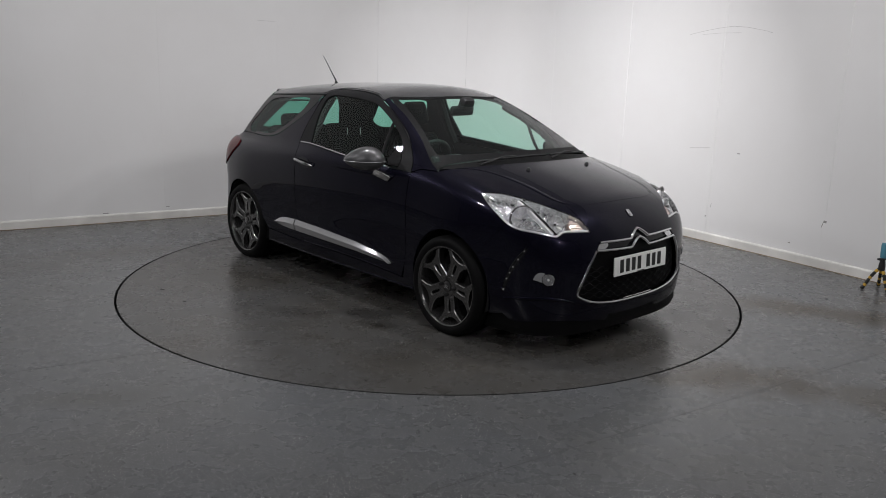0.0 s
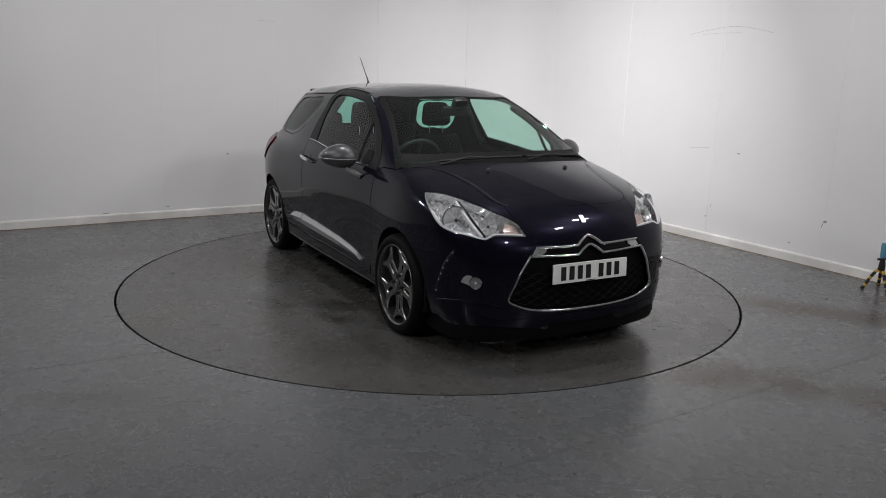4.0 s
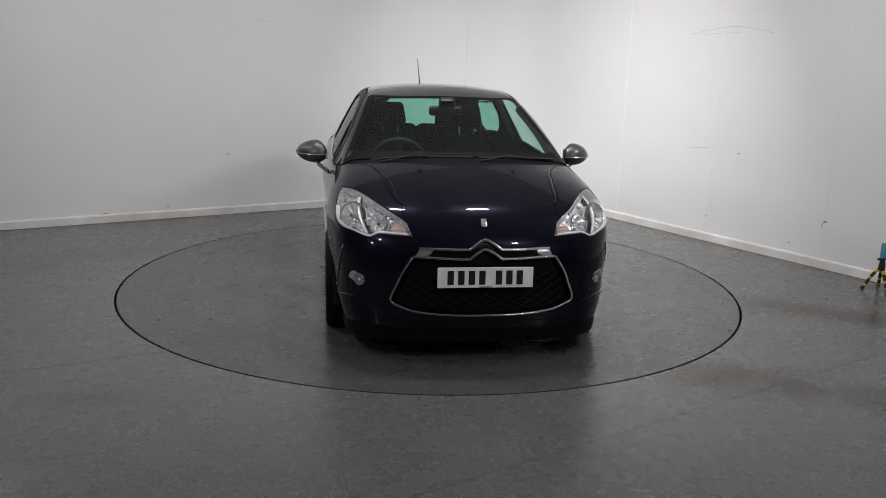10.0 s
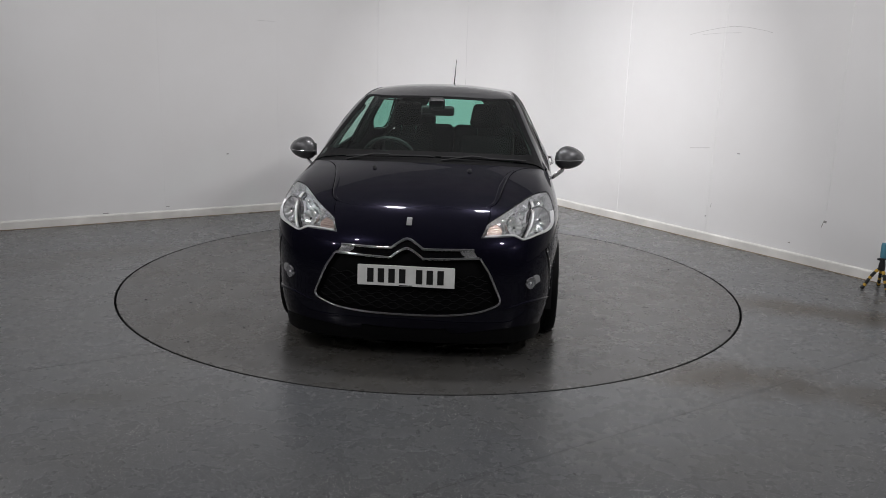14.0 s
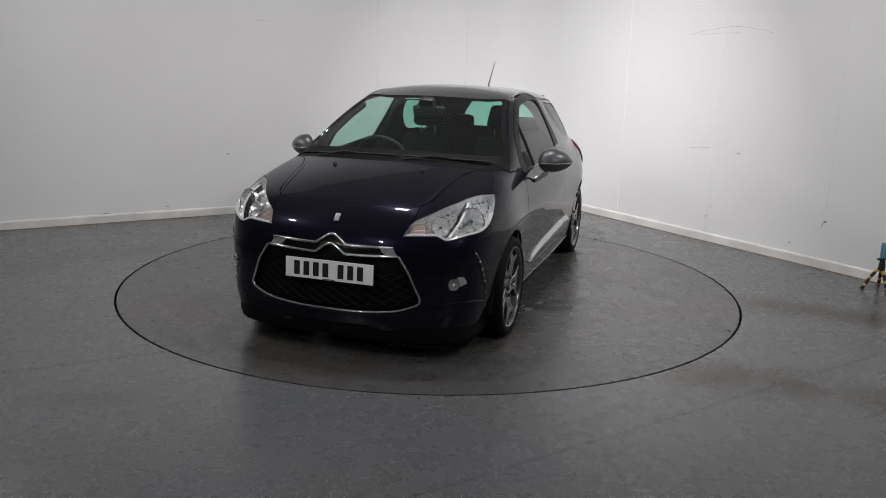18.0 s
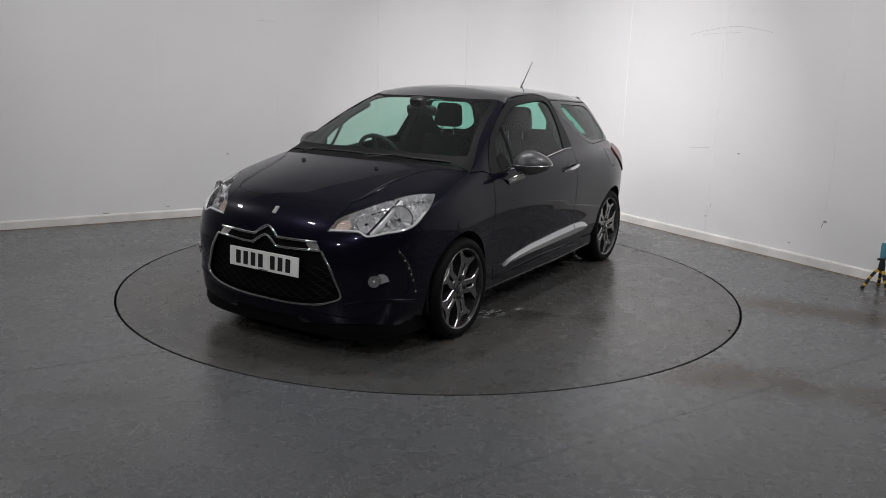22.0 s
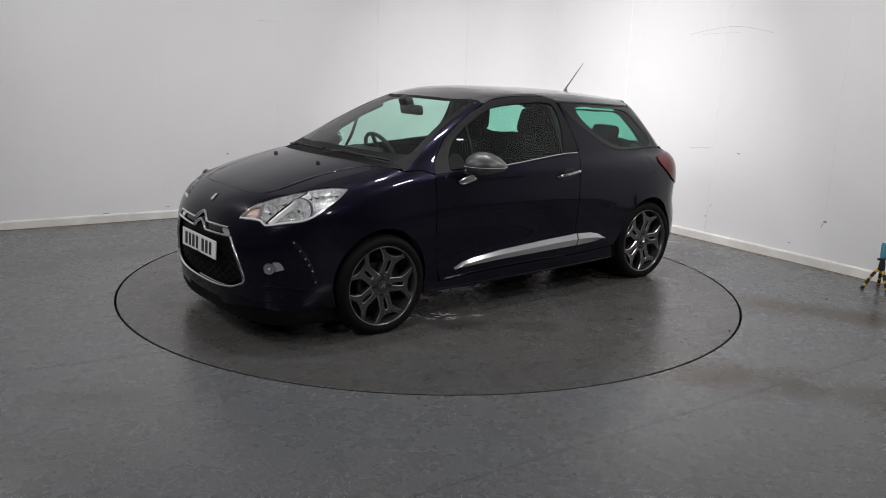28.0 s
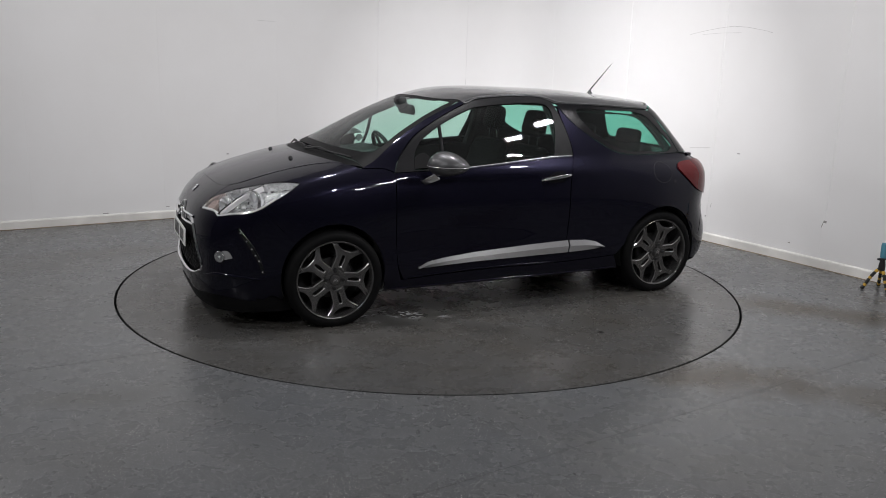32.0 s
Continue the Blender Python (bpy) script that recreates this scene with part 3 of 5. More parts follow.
box(bmf, (-0.01, 0, 0.245), (0.07, 0.03, 0.014), 0.004)
part("clamp", bmf, BLACK, stand, "black clamp")
part("blue_lamp", lathe([(0.0, 0.372), (0.020, 0.370), (0.024, 0.355), (0.024, 0.28), (0.022, 0.255), (0.0, 0.252)], 20, "z"), BLUE, stand, "blue plastic cylinder", angle=40)


random.seed(9)
bmd = bmesh.new()
for x, y in ((2.564, -1.139), (2.3, -0.3), (-1.2, -2.6), (2.9, -0.3), (0.6, -3.0), (2.2, -2.4), (-2.6, -1.6), (1.9, -1.1)):
    r = random.uniform(0.004, 0.010)
    res = bmesh.ops.create_icosphere(bmd, subdivisions=1, radius=r)
    bmesh.ops.transform(bmd, matrix=pose(x, y, r * 0.25, 0, 0, random.uniform(0, 180)) @ Matrix.Diagonal((1.5, 0.8, 0.35, 1)), verts=res["verts"])
grit = part("floor_grit", bmd, GAP)
tagged(grit, "few small dark crumbs on the vinyl floor", "grit", kind="stuff")

random.seed(21)
bmd = bmesh.new()
for k in range(70):
    # crumbs and flakes that fell off the car, most of them near the wheels
    a, d = random.uniform(0, 2 * math.pi), random.uniform(0.5, 2.1)
    r = random.uniform(0.0025, 0.008)
    res = bmesh.ops.create_icosphere(bmd, subdivisions=1, radius=r)
    bmesh.ops.transform(bmd, matrix=pose(d * math.cos(a), d * math.sin(a), r * 0.15, 0, 0, random.uniform(0, 180)) @ Matrix.Diagonal((random.uniform(1.0, 2.6), 0.8, 0.25, 1)), verts=res["verts"])
part("crumbs", bmd, GAP, turntable, "small dark crumbs")["kind"] = "stuff"
# ---- panels laid on the car's surface ----
from mathutils import geometry


def outline(points, step=0.018, closed=True):
    """A smooth line through points (u, v); a third value of 1 marks a corner."""
    pts = [np.array(p[:2], float) for p in points]
    hard = [len(p) > 2 for p in points]
    n, res = len(pts), []
    for i in range(n if closed else n - 1):
        p1, p2 = pts[i], pts[(i + 1) % n]
        p0 = pts[i - 1] if (closed or i > 0) and not hard[i] else p1 * 2 - p2
        j = (i + 2) % n
        p3 = pts[j] if (closed or i + 2 < n) and not hard[(i + 1) % n] else p2 * 2 - p1
        k = max(1, int(round(np.linalg.norm(p2 - p1) / step)))
        for s in np.arange(k) / k:
            m1 = (p2 - p0) / 2 if not hard[i] else (p2 - p1)
            m2 = (p3 - p1) / 2 if not hard[(i + 1) % n] else (p2 - p1)
            h = np.linalg.norm(p2 - p1)
            m1 = m1 / (np.linalg.norm(m1) + 1e-9) * h
            m2 = m2 / (np.linalg.norm(m2) + 1e-9) * h
            res.append((2 * s ** 3 - 3 * s ** 2 + 1) * p1 + (s ** 3 - 2 * s ** 2 + s) * m1 + (3 * s ** 2 - 2 * s ** 3) * p2 + (s ** 3 - s ** 2) * m2)
    if not closed:
        res.append(pts[-1])
    return np.array(res)


def signed_area(p):
    q = np.roll(p, -1, 0)
    return 0.5 * np.sum(p[:, 0] * q[:, 1] - q[:, 0] * p[:, 1])


def inset(p, d):
    """The outline drawn in by d."""
    if signed_area(p) < 0:
        p = p[::-1]
    a, b = np.roll(p, 1, 0), np.roll(p, -1, 0)
    t1, t2 = p - a, b - p
    t1 /= np.linalg.norm(t1, axis=1)[:, None] + 1e-12
    t2 /= np.linalg.norm(t2, axis=1)[:, None] + 1e-12
    n1, n2 = np.stack([-t1[:, 1], t1[:, 0]], 1), np.stack([-t2[:, 1], t2[:, 0]], 1)
    m = n1 + n2
    k = np.maximum(np.sum(m * m, 1), 0.5)[:, None]
    return p + m * 2 / k * d


def within(poly, q):
    """Which of the points q lie inside the outline."""
    res = np.zeros(len(q), bool)
    a, b = poly, np.roll(poly, -1, 0)
    for (x1, y1), (x2, y2) in zip(a, b):
        if y1 == y2:
            continue
        c = ((y1 > q[:, 1]) != (y2 > q[:, 1])) & (q[:, 0] < (x2 - x1) * (q[:, 1] - y1) / (y2 - y1) + x1)
        res ^= c
    return res


def near(poly, q):
    a, b = poly, np.roll(poly, -1, 0)
    best = np.full(len(q), 9.0)
    for p1, p2 in zip(a, b):
        d = p2 - p1
        t = np.clip(((q - p1) @ d) / (d @ d + 1e-12), 0, 1)
        best = np.minimum(best, np.linalg.norm(q - p1 - t[:, None] * d, axis=1))
    return best


def fill(loops, step):
    """Triangles over the first loop, less the others."""
    lo, hi = loops[0].min(0), loops[0].max(0)
    gx, gy = np.meshgrid(np.arange(lo[0], hi[0], step), np.arange(lo[1], hi[1], step))
    g = np.stack([gx.ravel(), gy.ravel()], 1)
    keep = within(loops[0], g)
    for h in loops[1:]:
        keep &= ~within(h, g)
    g = g[keep]
    for l in loops:
        if len(g):
            g = g[near(l, g) > step * 0.45]
    pts, edges, k = [], [], 0
    for l in loops:
        pts += [Vector(map(float, p)) for p in l]
        edges += [(k + i, k + (i + 1) % len(l)) for i in range(len(l))]
        k += len(l)
    pts += [Vector(map(float, p)) for p in g]
    vs, _, fs, orig, _, _ = geometry.delaunay_2d_cdt(pts, edges, [], 0, 1e-6)
    v = np.array([tuple(p) for p in vs])
    f = np.array([t for t in fs if len(t) == 3])
    c = v[f].mean(1)
    keep = within(loops[0], c)
    for h in loops[1:]:
        keep &= ~within(h, c)
    f = f[keep]
    e1, e2 = v[f[:, 1]] - v[f[:, 0]], v[f[:, 2]] - v[f[:, 0]]
    flip = e1[:, 0] * e2[:, 1] - e1[:, 1] * e2[:, 0] < 0
    f[flip] = f[flip][:, ::-1]
    return v, f


def relief(chart, uv, p, nn, offset, wave, e=0.0015):
    """Places and normals of a surface that is raised by wave."""
    q = []
    for d in ((e, 0), (-e, 0), (0, e), (0, -e)):
        w = uv + np.array(d)
        b = lift(chart, w)
        q.append(b + normals(b) * (offset + wave(w))[:, None])
    m = np.cross(q[0] - q[1], q[2] - q[3])
    m /= np.linalg.norm(m, axis=1)[:, None] + 1e-12
    m[np.sum(m * nn, 1) < 0] *= -1
    return p + nn * (offset + wave(uv))[:, None], m


def skin(name, chart, loops, mat, parent, label="", side=1, gap=0.0013, offset=0.0, depth=0.014, step=0.04, wave=None):
    """A panel of the body: the loops of a chart laid on the surface, with turned-in edges."""
    ls = [inset(loops[0], gap)] + [inset(h, -gap) for h in loops[1:]]
    uv, f = fill(ls, step)
    p = lift(chart, uv)
    nn = normals(p)
    flip = np.sum(np.cross(p[f[:, 1]] - p[f[:, 0]], p[f[:, 2]] - p[f[:, 0]]) * nn[f[:, 0]], 1).sum() < 0
    if flip:
        f = f[:, ::-1]
    if wave is None:
        p = p + nn * offset
    else:
        p, nn = relief(chart, uv, p, nn, offset, wave)
    verts, norms, faces = [p], [nn], [f]
    k = len(p)
    for i, l in enumerate(ls):
        q0 = lift(chart, l)
        n0 = normals(q0)
        q0 = q0 + n0 * (offset if wave is None else (offset + wave(l))[:, None])
        t = np.roll(q0, -1, 0) - np.roll(q0, 1, 0)
        o = np.cross(t, n0)
        o /= np.linalg.norm(o, axis=1)[:, None] + 1e-9
        if (i == 0) == bool(flip):
            o = -o
        m = len(l)
        verts += [q0, q0 - n0 * depth]
        norms += [o, o]
        a = k + np.arange(m)
        b = k + (np.arange(m) + 1) % m
        quad = np.stack([a, a + m, b + m, b], 1) if not flip else np.stack([b, b + m, a + m, a], 1)
        if i > 0:
            quad = quad[:, ::-1]
        faces.append(quad)
        k += 2 * m
    v, n = np.vstack(verts), np.vstack(norms)
    fl = [tuple(t) for arr in faces for t in arr]
    if side < 0:
        v = v * (1, -1, 1)
        n = n * (1, -1, 1)
        fl = [t[::-1] for t in fl]
    return mesh_ob(name, v, fl, mat, parent, label, normals_at=n)


def trim_bar(name, chart, points, width, height, mat, parent, label="", side=1, closed=False, step=0.015, sink=0.004):
    """A rounded bar that follows a line of a chart."""
    uv = outline(points, step, closed)
    p = lift(chart, uv)
    nn = normals(p)
    if closed:
        t = np.roll(p, -1, 0) - np.roll(p, 1, 0)
    else:
        t = np.gradient(p, axis=0)
    t /= np.linalg.norm(t, axis=1)[:, None] + 1e-9
    w = np.cross(t, nn)
    sec = [(-1, -1), (-0.9, 0.35), (-0.45, 0.9), (0, 1), (0.45, 0.9), (0.9, 0.35), (1, -1)]
    m = len(sec)
    ws = np.full(len(p), width / 2) if np.isscalar(width) else np.interp(np.linspace(0, 1, len(p)), np.linspace(0, 1, len(width)), width) / 2
    v = np.vstack([p + w * (ws * a)[:, None] + nn * (height * b if b > 0 else -sink) for a, b in sec])
    L = len(p)
    fl = []
    for i in range(L if closed else L - 1):
        j = (i + 1) % L
        for s in range(m - 1):
            fl.append((s * L + i, s * L + j, (s + 1) * L + j, (s + 1) * L + i))
    if not closed:
        fl += [tuple(s * L for s in range(m))[::-1], tuple(s * L + L - 1 for s in range(m))]
    if side < 0:
        v = v * (1, -1, 1)
        fl = [t[::-1] for t in fl]
    bm = bmesh.new()
    bv = [bm.verts.new(x) for x in v]
    for t in fl:
        bm.faces.new([bv[i] for i in t])
    return part(name, bm, mat, parent, label, angle=70)


def conv(a, b, pts):
    """A line of chart a, in chart b."""
    return [tuple(q) for q in to_chart(b, lift(a, np.array([p[:2] for p in pts])))]


def arch(cx, r, a0, a1, n=20, cz=0.315):
    return [(cx + r * math.cos(radians(a0 + (a1 - a0) * k / n)), cz + r * math.sin(radians(a0 + (a1 - a0) * k / n))) for k in range(n + 1)]


def mirror_loop(half):
    """A full outline from its half with u >= 0, listed from u = 0 round to u = 0."""
    return list(half) + [(-p[0],) + tuple(p[1:]) for p in reversed(half) if p[0] > 1e-6]


# ---- the car ----
car = new("car")
tagged(car, "dark violet three-door hatchback with graphite roof, on the turntable", "car")

half = [(1.838, 0.0), (1.836, 0.15), (1.828, 0.28), (1.805, 0.375), (1.77, 0.43), (1.72, 0.462), (1.5, 0.495), (1.3, 0.535), (1.17, 0.60), (1.115, 0.668, 1),
        (1.19, 0.50), (1.255, 0.25), (1.275, 0.0)]
hood_loop = outline(half + [(p[0], -p[1]) + tuple(p[2:]) for p in reversed(half[1:-1])])
bonnet = skin("bonnet", "top", [hood_loop], PAINT, car, "dark violet metallic bonnet", step=0.035, gap=0.0007)

LAMP = [(0.388, 0.640, 1), (0.437, 0.725), (0.546, 0.785), (0.70, 0.852), (0.89, 0.905), (1.055, 0.905, 1), (1.0, 0.83), (0.938, 0.760), (0.870, 0.684),
        (0.805, 0.643), (0.698, 0.618), (0.602, 0.598, 1), (0.558, 0.630, 1), (0.463, 0.636)]
lamp_loop = outline(LAMP, 0.02)
GRILLE = [(0.0, 0.640), (0.045, 0.618), (0.082, 0.584), (0.20, 0.578), (0.335, 0.574, 1), (0.376, 0.518), (0.418, 0.430), (0.453, 0.341), (0.475, 0.284), (0.472, 0.258), (0.44, 0.241), (0.37, 0.222), (0.25, 0.216), (0.0, 0.220)]
grille_loop = outline(mirror_loop(GRILLE), 0.018)

# the nose and bumper: bounded by the bonnet, the lamps and the wheel arches
seam_arch = conv("side", "front", arch(1.232, 0.325, 42, -17, 8))
nose = [(0.0, conv("top", "front", [(1.838, 0.0)])[0][1])] + conv("top", "front", [(1.836, 0.15), (1.828, 0.28), (1.805, 0.375)])
lamp_top = [(0.437, 0.725), (0.388, 0.640, 1), (0.463, 0.636), (0.558, 0.630, 1), (0.602, 0.598, 1), (0.698, 0.618), (0.805, 0.643), (0.870, 0.684, 1)]
under = [(0.95, 0.16), (0.85, 0.125), (0.5, 0.115), (0.0, 0.11)]
bump_half = nose + [conv("top", "front", [(1.775, 0.428)])[0] + (1,)] + lamp_top + [seam_arch[0] + (1,)] + seam_arch[1:-1] + [seam_arch[-1] + (1,)] + [under[0] + (1,)] + under[1:]
bump_loop = outline(mirror_loop(bump_half), 0.02)
bumper = skin("front_bumper", "front", [bump_loop, grille_loop], PAINT, car, "dark violet front bumper and nose", step=0.035, gap=0.0008)

def folded_strip(name, us, tops, ridges, feet, parent, label, side):
    """A bar on the flank whose face is folded along a ridge: heights of its top, ridge and foot at the places us."""
    u = np.linspace(us[0], us[-1], max(12, int(abs(us[-1] - us[0]) / 0.02)))
    k = np.argsort(us)
    at = lambda vs: np.interp(u, np.array(us)[k], np.array(vs)[k])
    rows = []
    for vs, out in ((tops, -0.010), (tops, 0.008), (ridges, 0.024), (feet, 0.008), (feet, -0.010)):
        p = lift("side", np.stack([u, at(vs)], 1))
        rows.append((p + normals(p) * out) * (1, side, 1))
    bm = bmesh.new()
    vr = [[bm.verts.new(q) for q in r] for r in rows]
    for a, b in zip(vr[:-1], vr[1:]):
        for m in range(len(u) - 1):
            bm.faces.new((a[m], a[m + 1], b[m + 1], b[m]))
    for e in (0, -1):
        bm.faces.new([r[e] for r in vr])
    return part(name, bm, BRUSH, parent, label, angle=24)


for sd in (1, -1):
    # wing over the front wheel
    hood_side = conv("top", "slant", [(1.72, 0.466), (1.5, 0.499), (1.3, 0.539), (1.17, 0.604), (1.11, 0.68)])
    lamp_edge = conv("front", "slant", [(0.870, 0.684), (0.938, 0.760), (1.0, 0.83), (1.055, 0.905), (0.89, 0.905), (0.70, 0.852), (0.546, 0.785), (0.437, 0.725)])
    sa, sb = np.array(seam_arch[0]), np.array((0.870, 0.684))
    seam_line = conv("front", "slant", [tuple(sa + (sb - sa) * k / 6) for k in range(1, 6)])
    door_edge = conv("side", "slant", [(0.90, 0.955), (0.838, 0.93), (0.838, 0.607), (0.818, 0.347), (0.79, 0.245)])
    arc_f = conv("side", "slant", arch(1.232, 0.325, 192, 42, 16))
    wing = ([hood_side[-1] + (1,), conv("top", "slant", [(1.045, 0.742)])[0] + (1,), door_edge[0] + (1,), door_edge[1] + (1,)] + door_edge[2:-1] + [door_edge[-1] + (1,), conv("side", "slant", [(0.90, 0.24)])[0] + (1,)]
            + [arc_f[0] + (1,)] + arc_f[1:-1] + [arc_f[-1] + (1,)] + seam_line + [lamp_edge[0] + (1,)] + lamp_edge[1:3] + [lamp_edge[3] + (1,)] + lamp_edge[4:-1] + [lamp_edge[-1] + (1,)]
            + [conv("top", "slant", [(1.78, 0.428)])[0] + (1,)] + hood_side[:-1])
    skin("wing", "slant", [outline(wing, 0.02)], PAINT, car, "dark violet front wing", side=sd, step=0.035, gap=0.001)

    # door with its window
    belt = [(-0.477, 1.009, 1), (-0.328, 1.0), (0.336, 0.950), (0.72, 0.934), (0.835, 0.93, 1)]
    door_low = [(0.835, 0.607), (0.815, 0.347), (0.775, 0.252, 1), (0.40, 0.274), (0.05, 0.284), (-0.197, 0.282), (-0.34, 0.285), (-0.405, 0.379), (-0.418, 0.539), (-0.416, 0.813), (-0.45, 0.95)]
    door = skin("door", "side", [outline(belt + door_low)], PAINT, car, "dark violet closed front door", side=sd, step=0.035)
    pane = [(0.70, 0.945, 1), (0.307, 0.957), (-0.322, 1.012, 1), (-0.366, 1.176), (-0.369, 1.287), (-0.343, 1.334), (-0.259, 1.350), (-0.023, 1.343), (0.159, 1.328), (0.249, 1.312), (0.461, 1.222), (0.615, 1.130), (0.667, 1.074), (0.699, 1.0)]
    frame_out = [(-0.474, 1.011, 1), (-0.470, 1.1), (-0.446, 1.212), (-0.415, 1.31), (-0.386, 1.364), (-0.30, 1.387), (-0.057, 1.389), (0.176, 1.369), (0.273, 1.341), (0.466, 1.257), (0.662, 1.148), (0.773, 1.043), (0.812, 0.985), (0.835, 0.932, 1), (0.72, 0.936), (0.336, 0.952), (-0.328, 1.002)]
    skin("window_frame", "side", [outline(frame_out), outline(pane)], SATIN, door, "satin graphite window frame and pillar", side=sd, offset=0.001, step=0.05)
    skin("door_pane", "side", [outline(pane)], GLASS, door, "green-tinted side glass", side=sd, gap=-0.004, offset=-0.006, depth=0.0, step=0.06)
    trim_bar("window_divider", "side", [(0.490, 1.208), (0.497, 1.06), (0.520, 0.955)], 0.020, 0.004, SATIN, door, "satin graphite window divider", side=sd, sink=0.012)
    trim_bar("waist_trim", "side", [(0.60, 0.944), (0.336, 0.954), (-0.31, 1.006), (-0.46, 1.008)], 0.009, 0.005, BRUSH, door, "thin bright waist trim", side=sd)
    skin("corner_trim", "side", [outline([(0.705, 0.95, 1), (0.60, 0.955, 1), (0.585, 1.0), (0.62, 1.045), (0.68, 1.03), (0.70, 1.0)])], MESH, door, "black mirror base", side=sd, offset=0.004)
    # rubbing strip in two pieces
    folded_strip("rubbing_strip", (0.676, 0.61, 0.50, 0.291, -0.148, -0.428), (0.326, 0.358, 0.378, 0.401, 0.427, 0.437), (0.322, 0.344, 0.357, 0.373, 0.393, 0.400), (0.318, 0.322, 0.328, 0.338, 0.348, 0.353),
                 door, "brushed metal rubbing strip folded along its length", sd)
    # sill
    skin("sill", "side", [outline([(0.90, 0.246, 1), (0.775, 0.249), (0.40, 0.270), (0.05, 0.280), (-0.197, 0.279), (-0.345, 0.281), (-0.83, 0.30, 1), (-0.88, 0.198, 1), (0.0, 0.186), (0.90, 0.180, 1)])], PAINT, car,
         "dark violet sill", side=sd)
    trim_bar("sill_edge", "side", [(0.88, 0.192), (0.48, 0.197), (0.05, 0.200), (-0.4, 0.203), (-0.85, 0.210)], 0.012, 0.007, PAINT, car, "raised edge of the sill", side=sd, sink=0.004)
    trim_bar("door_foot", "side", [(0.74, 0.262), (0.40, 0.282), (0.05, 0.292), (-0.2, 0.291), (-0.33, 0.293)], 0.010, 0.005, PAINT, door, "folded lower edge of the door", side=sd, sink=0.004)
    # rear quarter with the fin
    arc_r = arch(-1.232, 0.325, 12, 170, 18)
    quarter = ([(-0.479, 1.011, 1), (-0.452, 0.95), (-0.42, 0.813), (-0.422, 0.539), (-0.409, 0.379), (-0.345, 0.285, 1), (-0.84, 0.305, 1)] + [arc_r[0] + (1,)] + arc_r[1:-1] + [arc_r[-1] + (1,)]
               + [(-1.66, 0.40, 1), (-1.70, 0.62), (-1.69, 0.76), (-1.62, 0.90), (-1.525, 0.99, 1), (-1.44, 1.0), (-1.34, 1.0), (-1.169, 0.998), (-0.974, 1.003), (-0.824, 1.035),
                  (-0.651, 1.132), (-0.513, 1.234), (-0.425, 1.335, 1), (-0.450, 1.212), (-0.474, 1.1)])
    rq = skin("rear_quarter", "side", [outline(quarter)], PAINT, car, "dark violet rear quarter with a fin behind the door", side=sd, step=0.035)
    qg = [(-0.425, 1.348, 1), (-0.75, 1.334), (-1.02, 1.318), (-1.245, 1.306, 1), (-1.36, 1.179), (-1.468, 1.004, 1), (-1.34, 1.003), (-1.169, 1.001), (-0.974, 1.006), (-0.824, 1.038), (-0.651, 1.134), (-0.513, 1.237)]
    skin("quarter_pane", "side", [outline(qg)], DGLASS, car, "dark tinted rear side glass", side=sd, offset=-0.002, depth=0.004, step=0.06)
    skin("glass_border", "side", [outline(qg), outline([(-0.585, 1.310), (-0.85, 1.304), (-1.10, 1.292), (-1.215, 1.26), (-1.31, 1.17), (-1.39, 1.04), (-1.15, 1.024), (-0.97, 1.030), (-0.86, 1.062), (-0.744, 1.122), (-0.661, 1.186), (-0.600, 1.25)])], GLOSSB, car, "black printed border of the side glass", side=sd, gap=0.001, offset=0.0, depth=0.0, step=0.06)
    folded_strip("strip_end", (-0.440, -0.578, -0.66, -0.728), (0.437, 0.432, 0.414, 0.380), (0.400, 0.396, 0.388, 0.375), (0.353, 0.358, 0.364, 0.372), rq, "brushed metal end of the rubbing strip", sd)
    # pillar beside the windscreen
    sc = conv("top", "slant", [(0.283, 0.523), (0.40, 0.551), (0.58, 0.590), (0.78, 0.648), (0.95, 0.712), (1.04, 0.738)])
    fr = conv("side", "slant", [(0.90, 0.958), (0.838, 0.936), (0.815, 0.988), (0.776, 1.046), (0.665, 1.151), (0.469, 1.260), (0.275, 1.344)])
    skin("windscreen_pillar", "slant", [outline([sc[0] + (1,)] + sc[1:-1] + [sc[-1] + (1,), fr[0] + (1,), fr[1] + (1,)] + fr[2:-1] + [fr[-1] + (1,)], 0.02)], PAINT, car, "dark violet windscreen pillar", side=sd)

# windscreen
ws = [(0.415, 0.0), (0.405, 0.2), (0.372, 0.36), (0.287, 0.518, 1), (0.40, 0.554), (0.58, 0.594), (0.78, 0.652), (0.95, 0.716), (1.03, 0.738, 1), (1.10, 0.52), (1.155, 0.25), (1.17, 0.0)]
skin("windscreen", "top", [outline(ws + [(p[0], -p[1]) + tuple(p[2:]) for p in reversed(ws[1:-1])])], GLASS, car, "green-tinted windscreen", step=0.06, offset=-0.002, depth=0.004)
band = [(0.452, 0.0), (0.442, 0.2), (0.412, 0.35), (0.345, 0.478), (0.42, 0.508), (0.58, 0.548), (0.76, 0.602), (0.89, 0.648), (0.955, 0.650), (1.045, 0.45), (1.095, 0.22), (1.11, 0.0)]
skin("screen_border", "top", [outline(ws + [(p[0], -p[1]) + tuple(p[2:]) for p in reversed(ws[1:-1])]), outline(band + [(p[0], -p[1]) for p in reversed(band[1:-1])])], MESH, car, "black printed border of the windscreen", gap=0.001, offset=-0.0013, depth=0.0, step=0.06)
cowl = [(1.27, 0.0), (1.25, 0.25), (1.185, 0.50), (1.108, 0.672, 1), (1.028, 0.730, 1), (1.103, 0.52), (1.158, 0.25), (1.173, 0.0)]
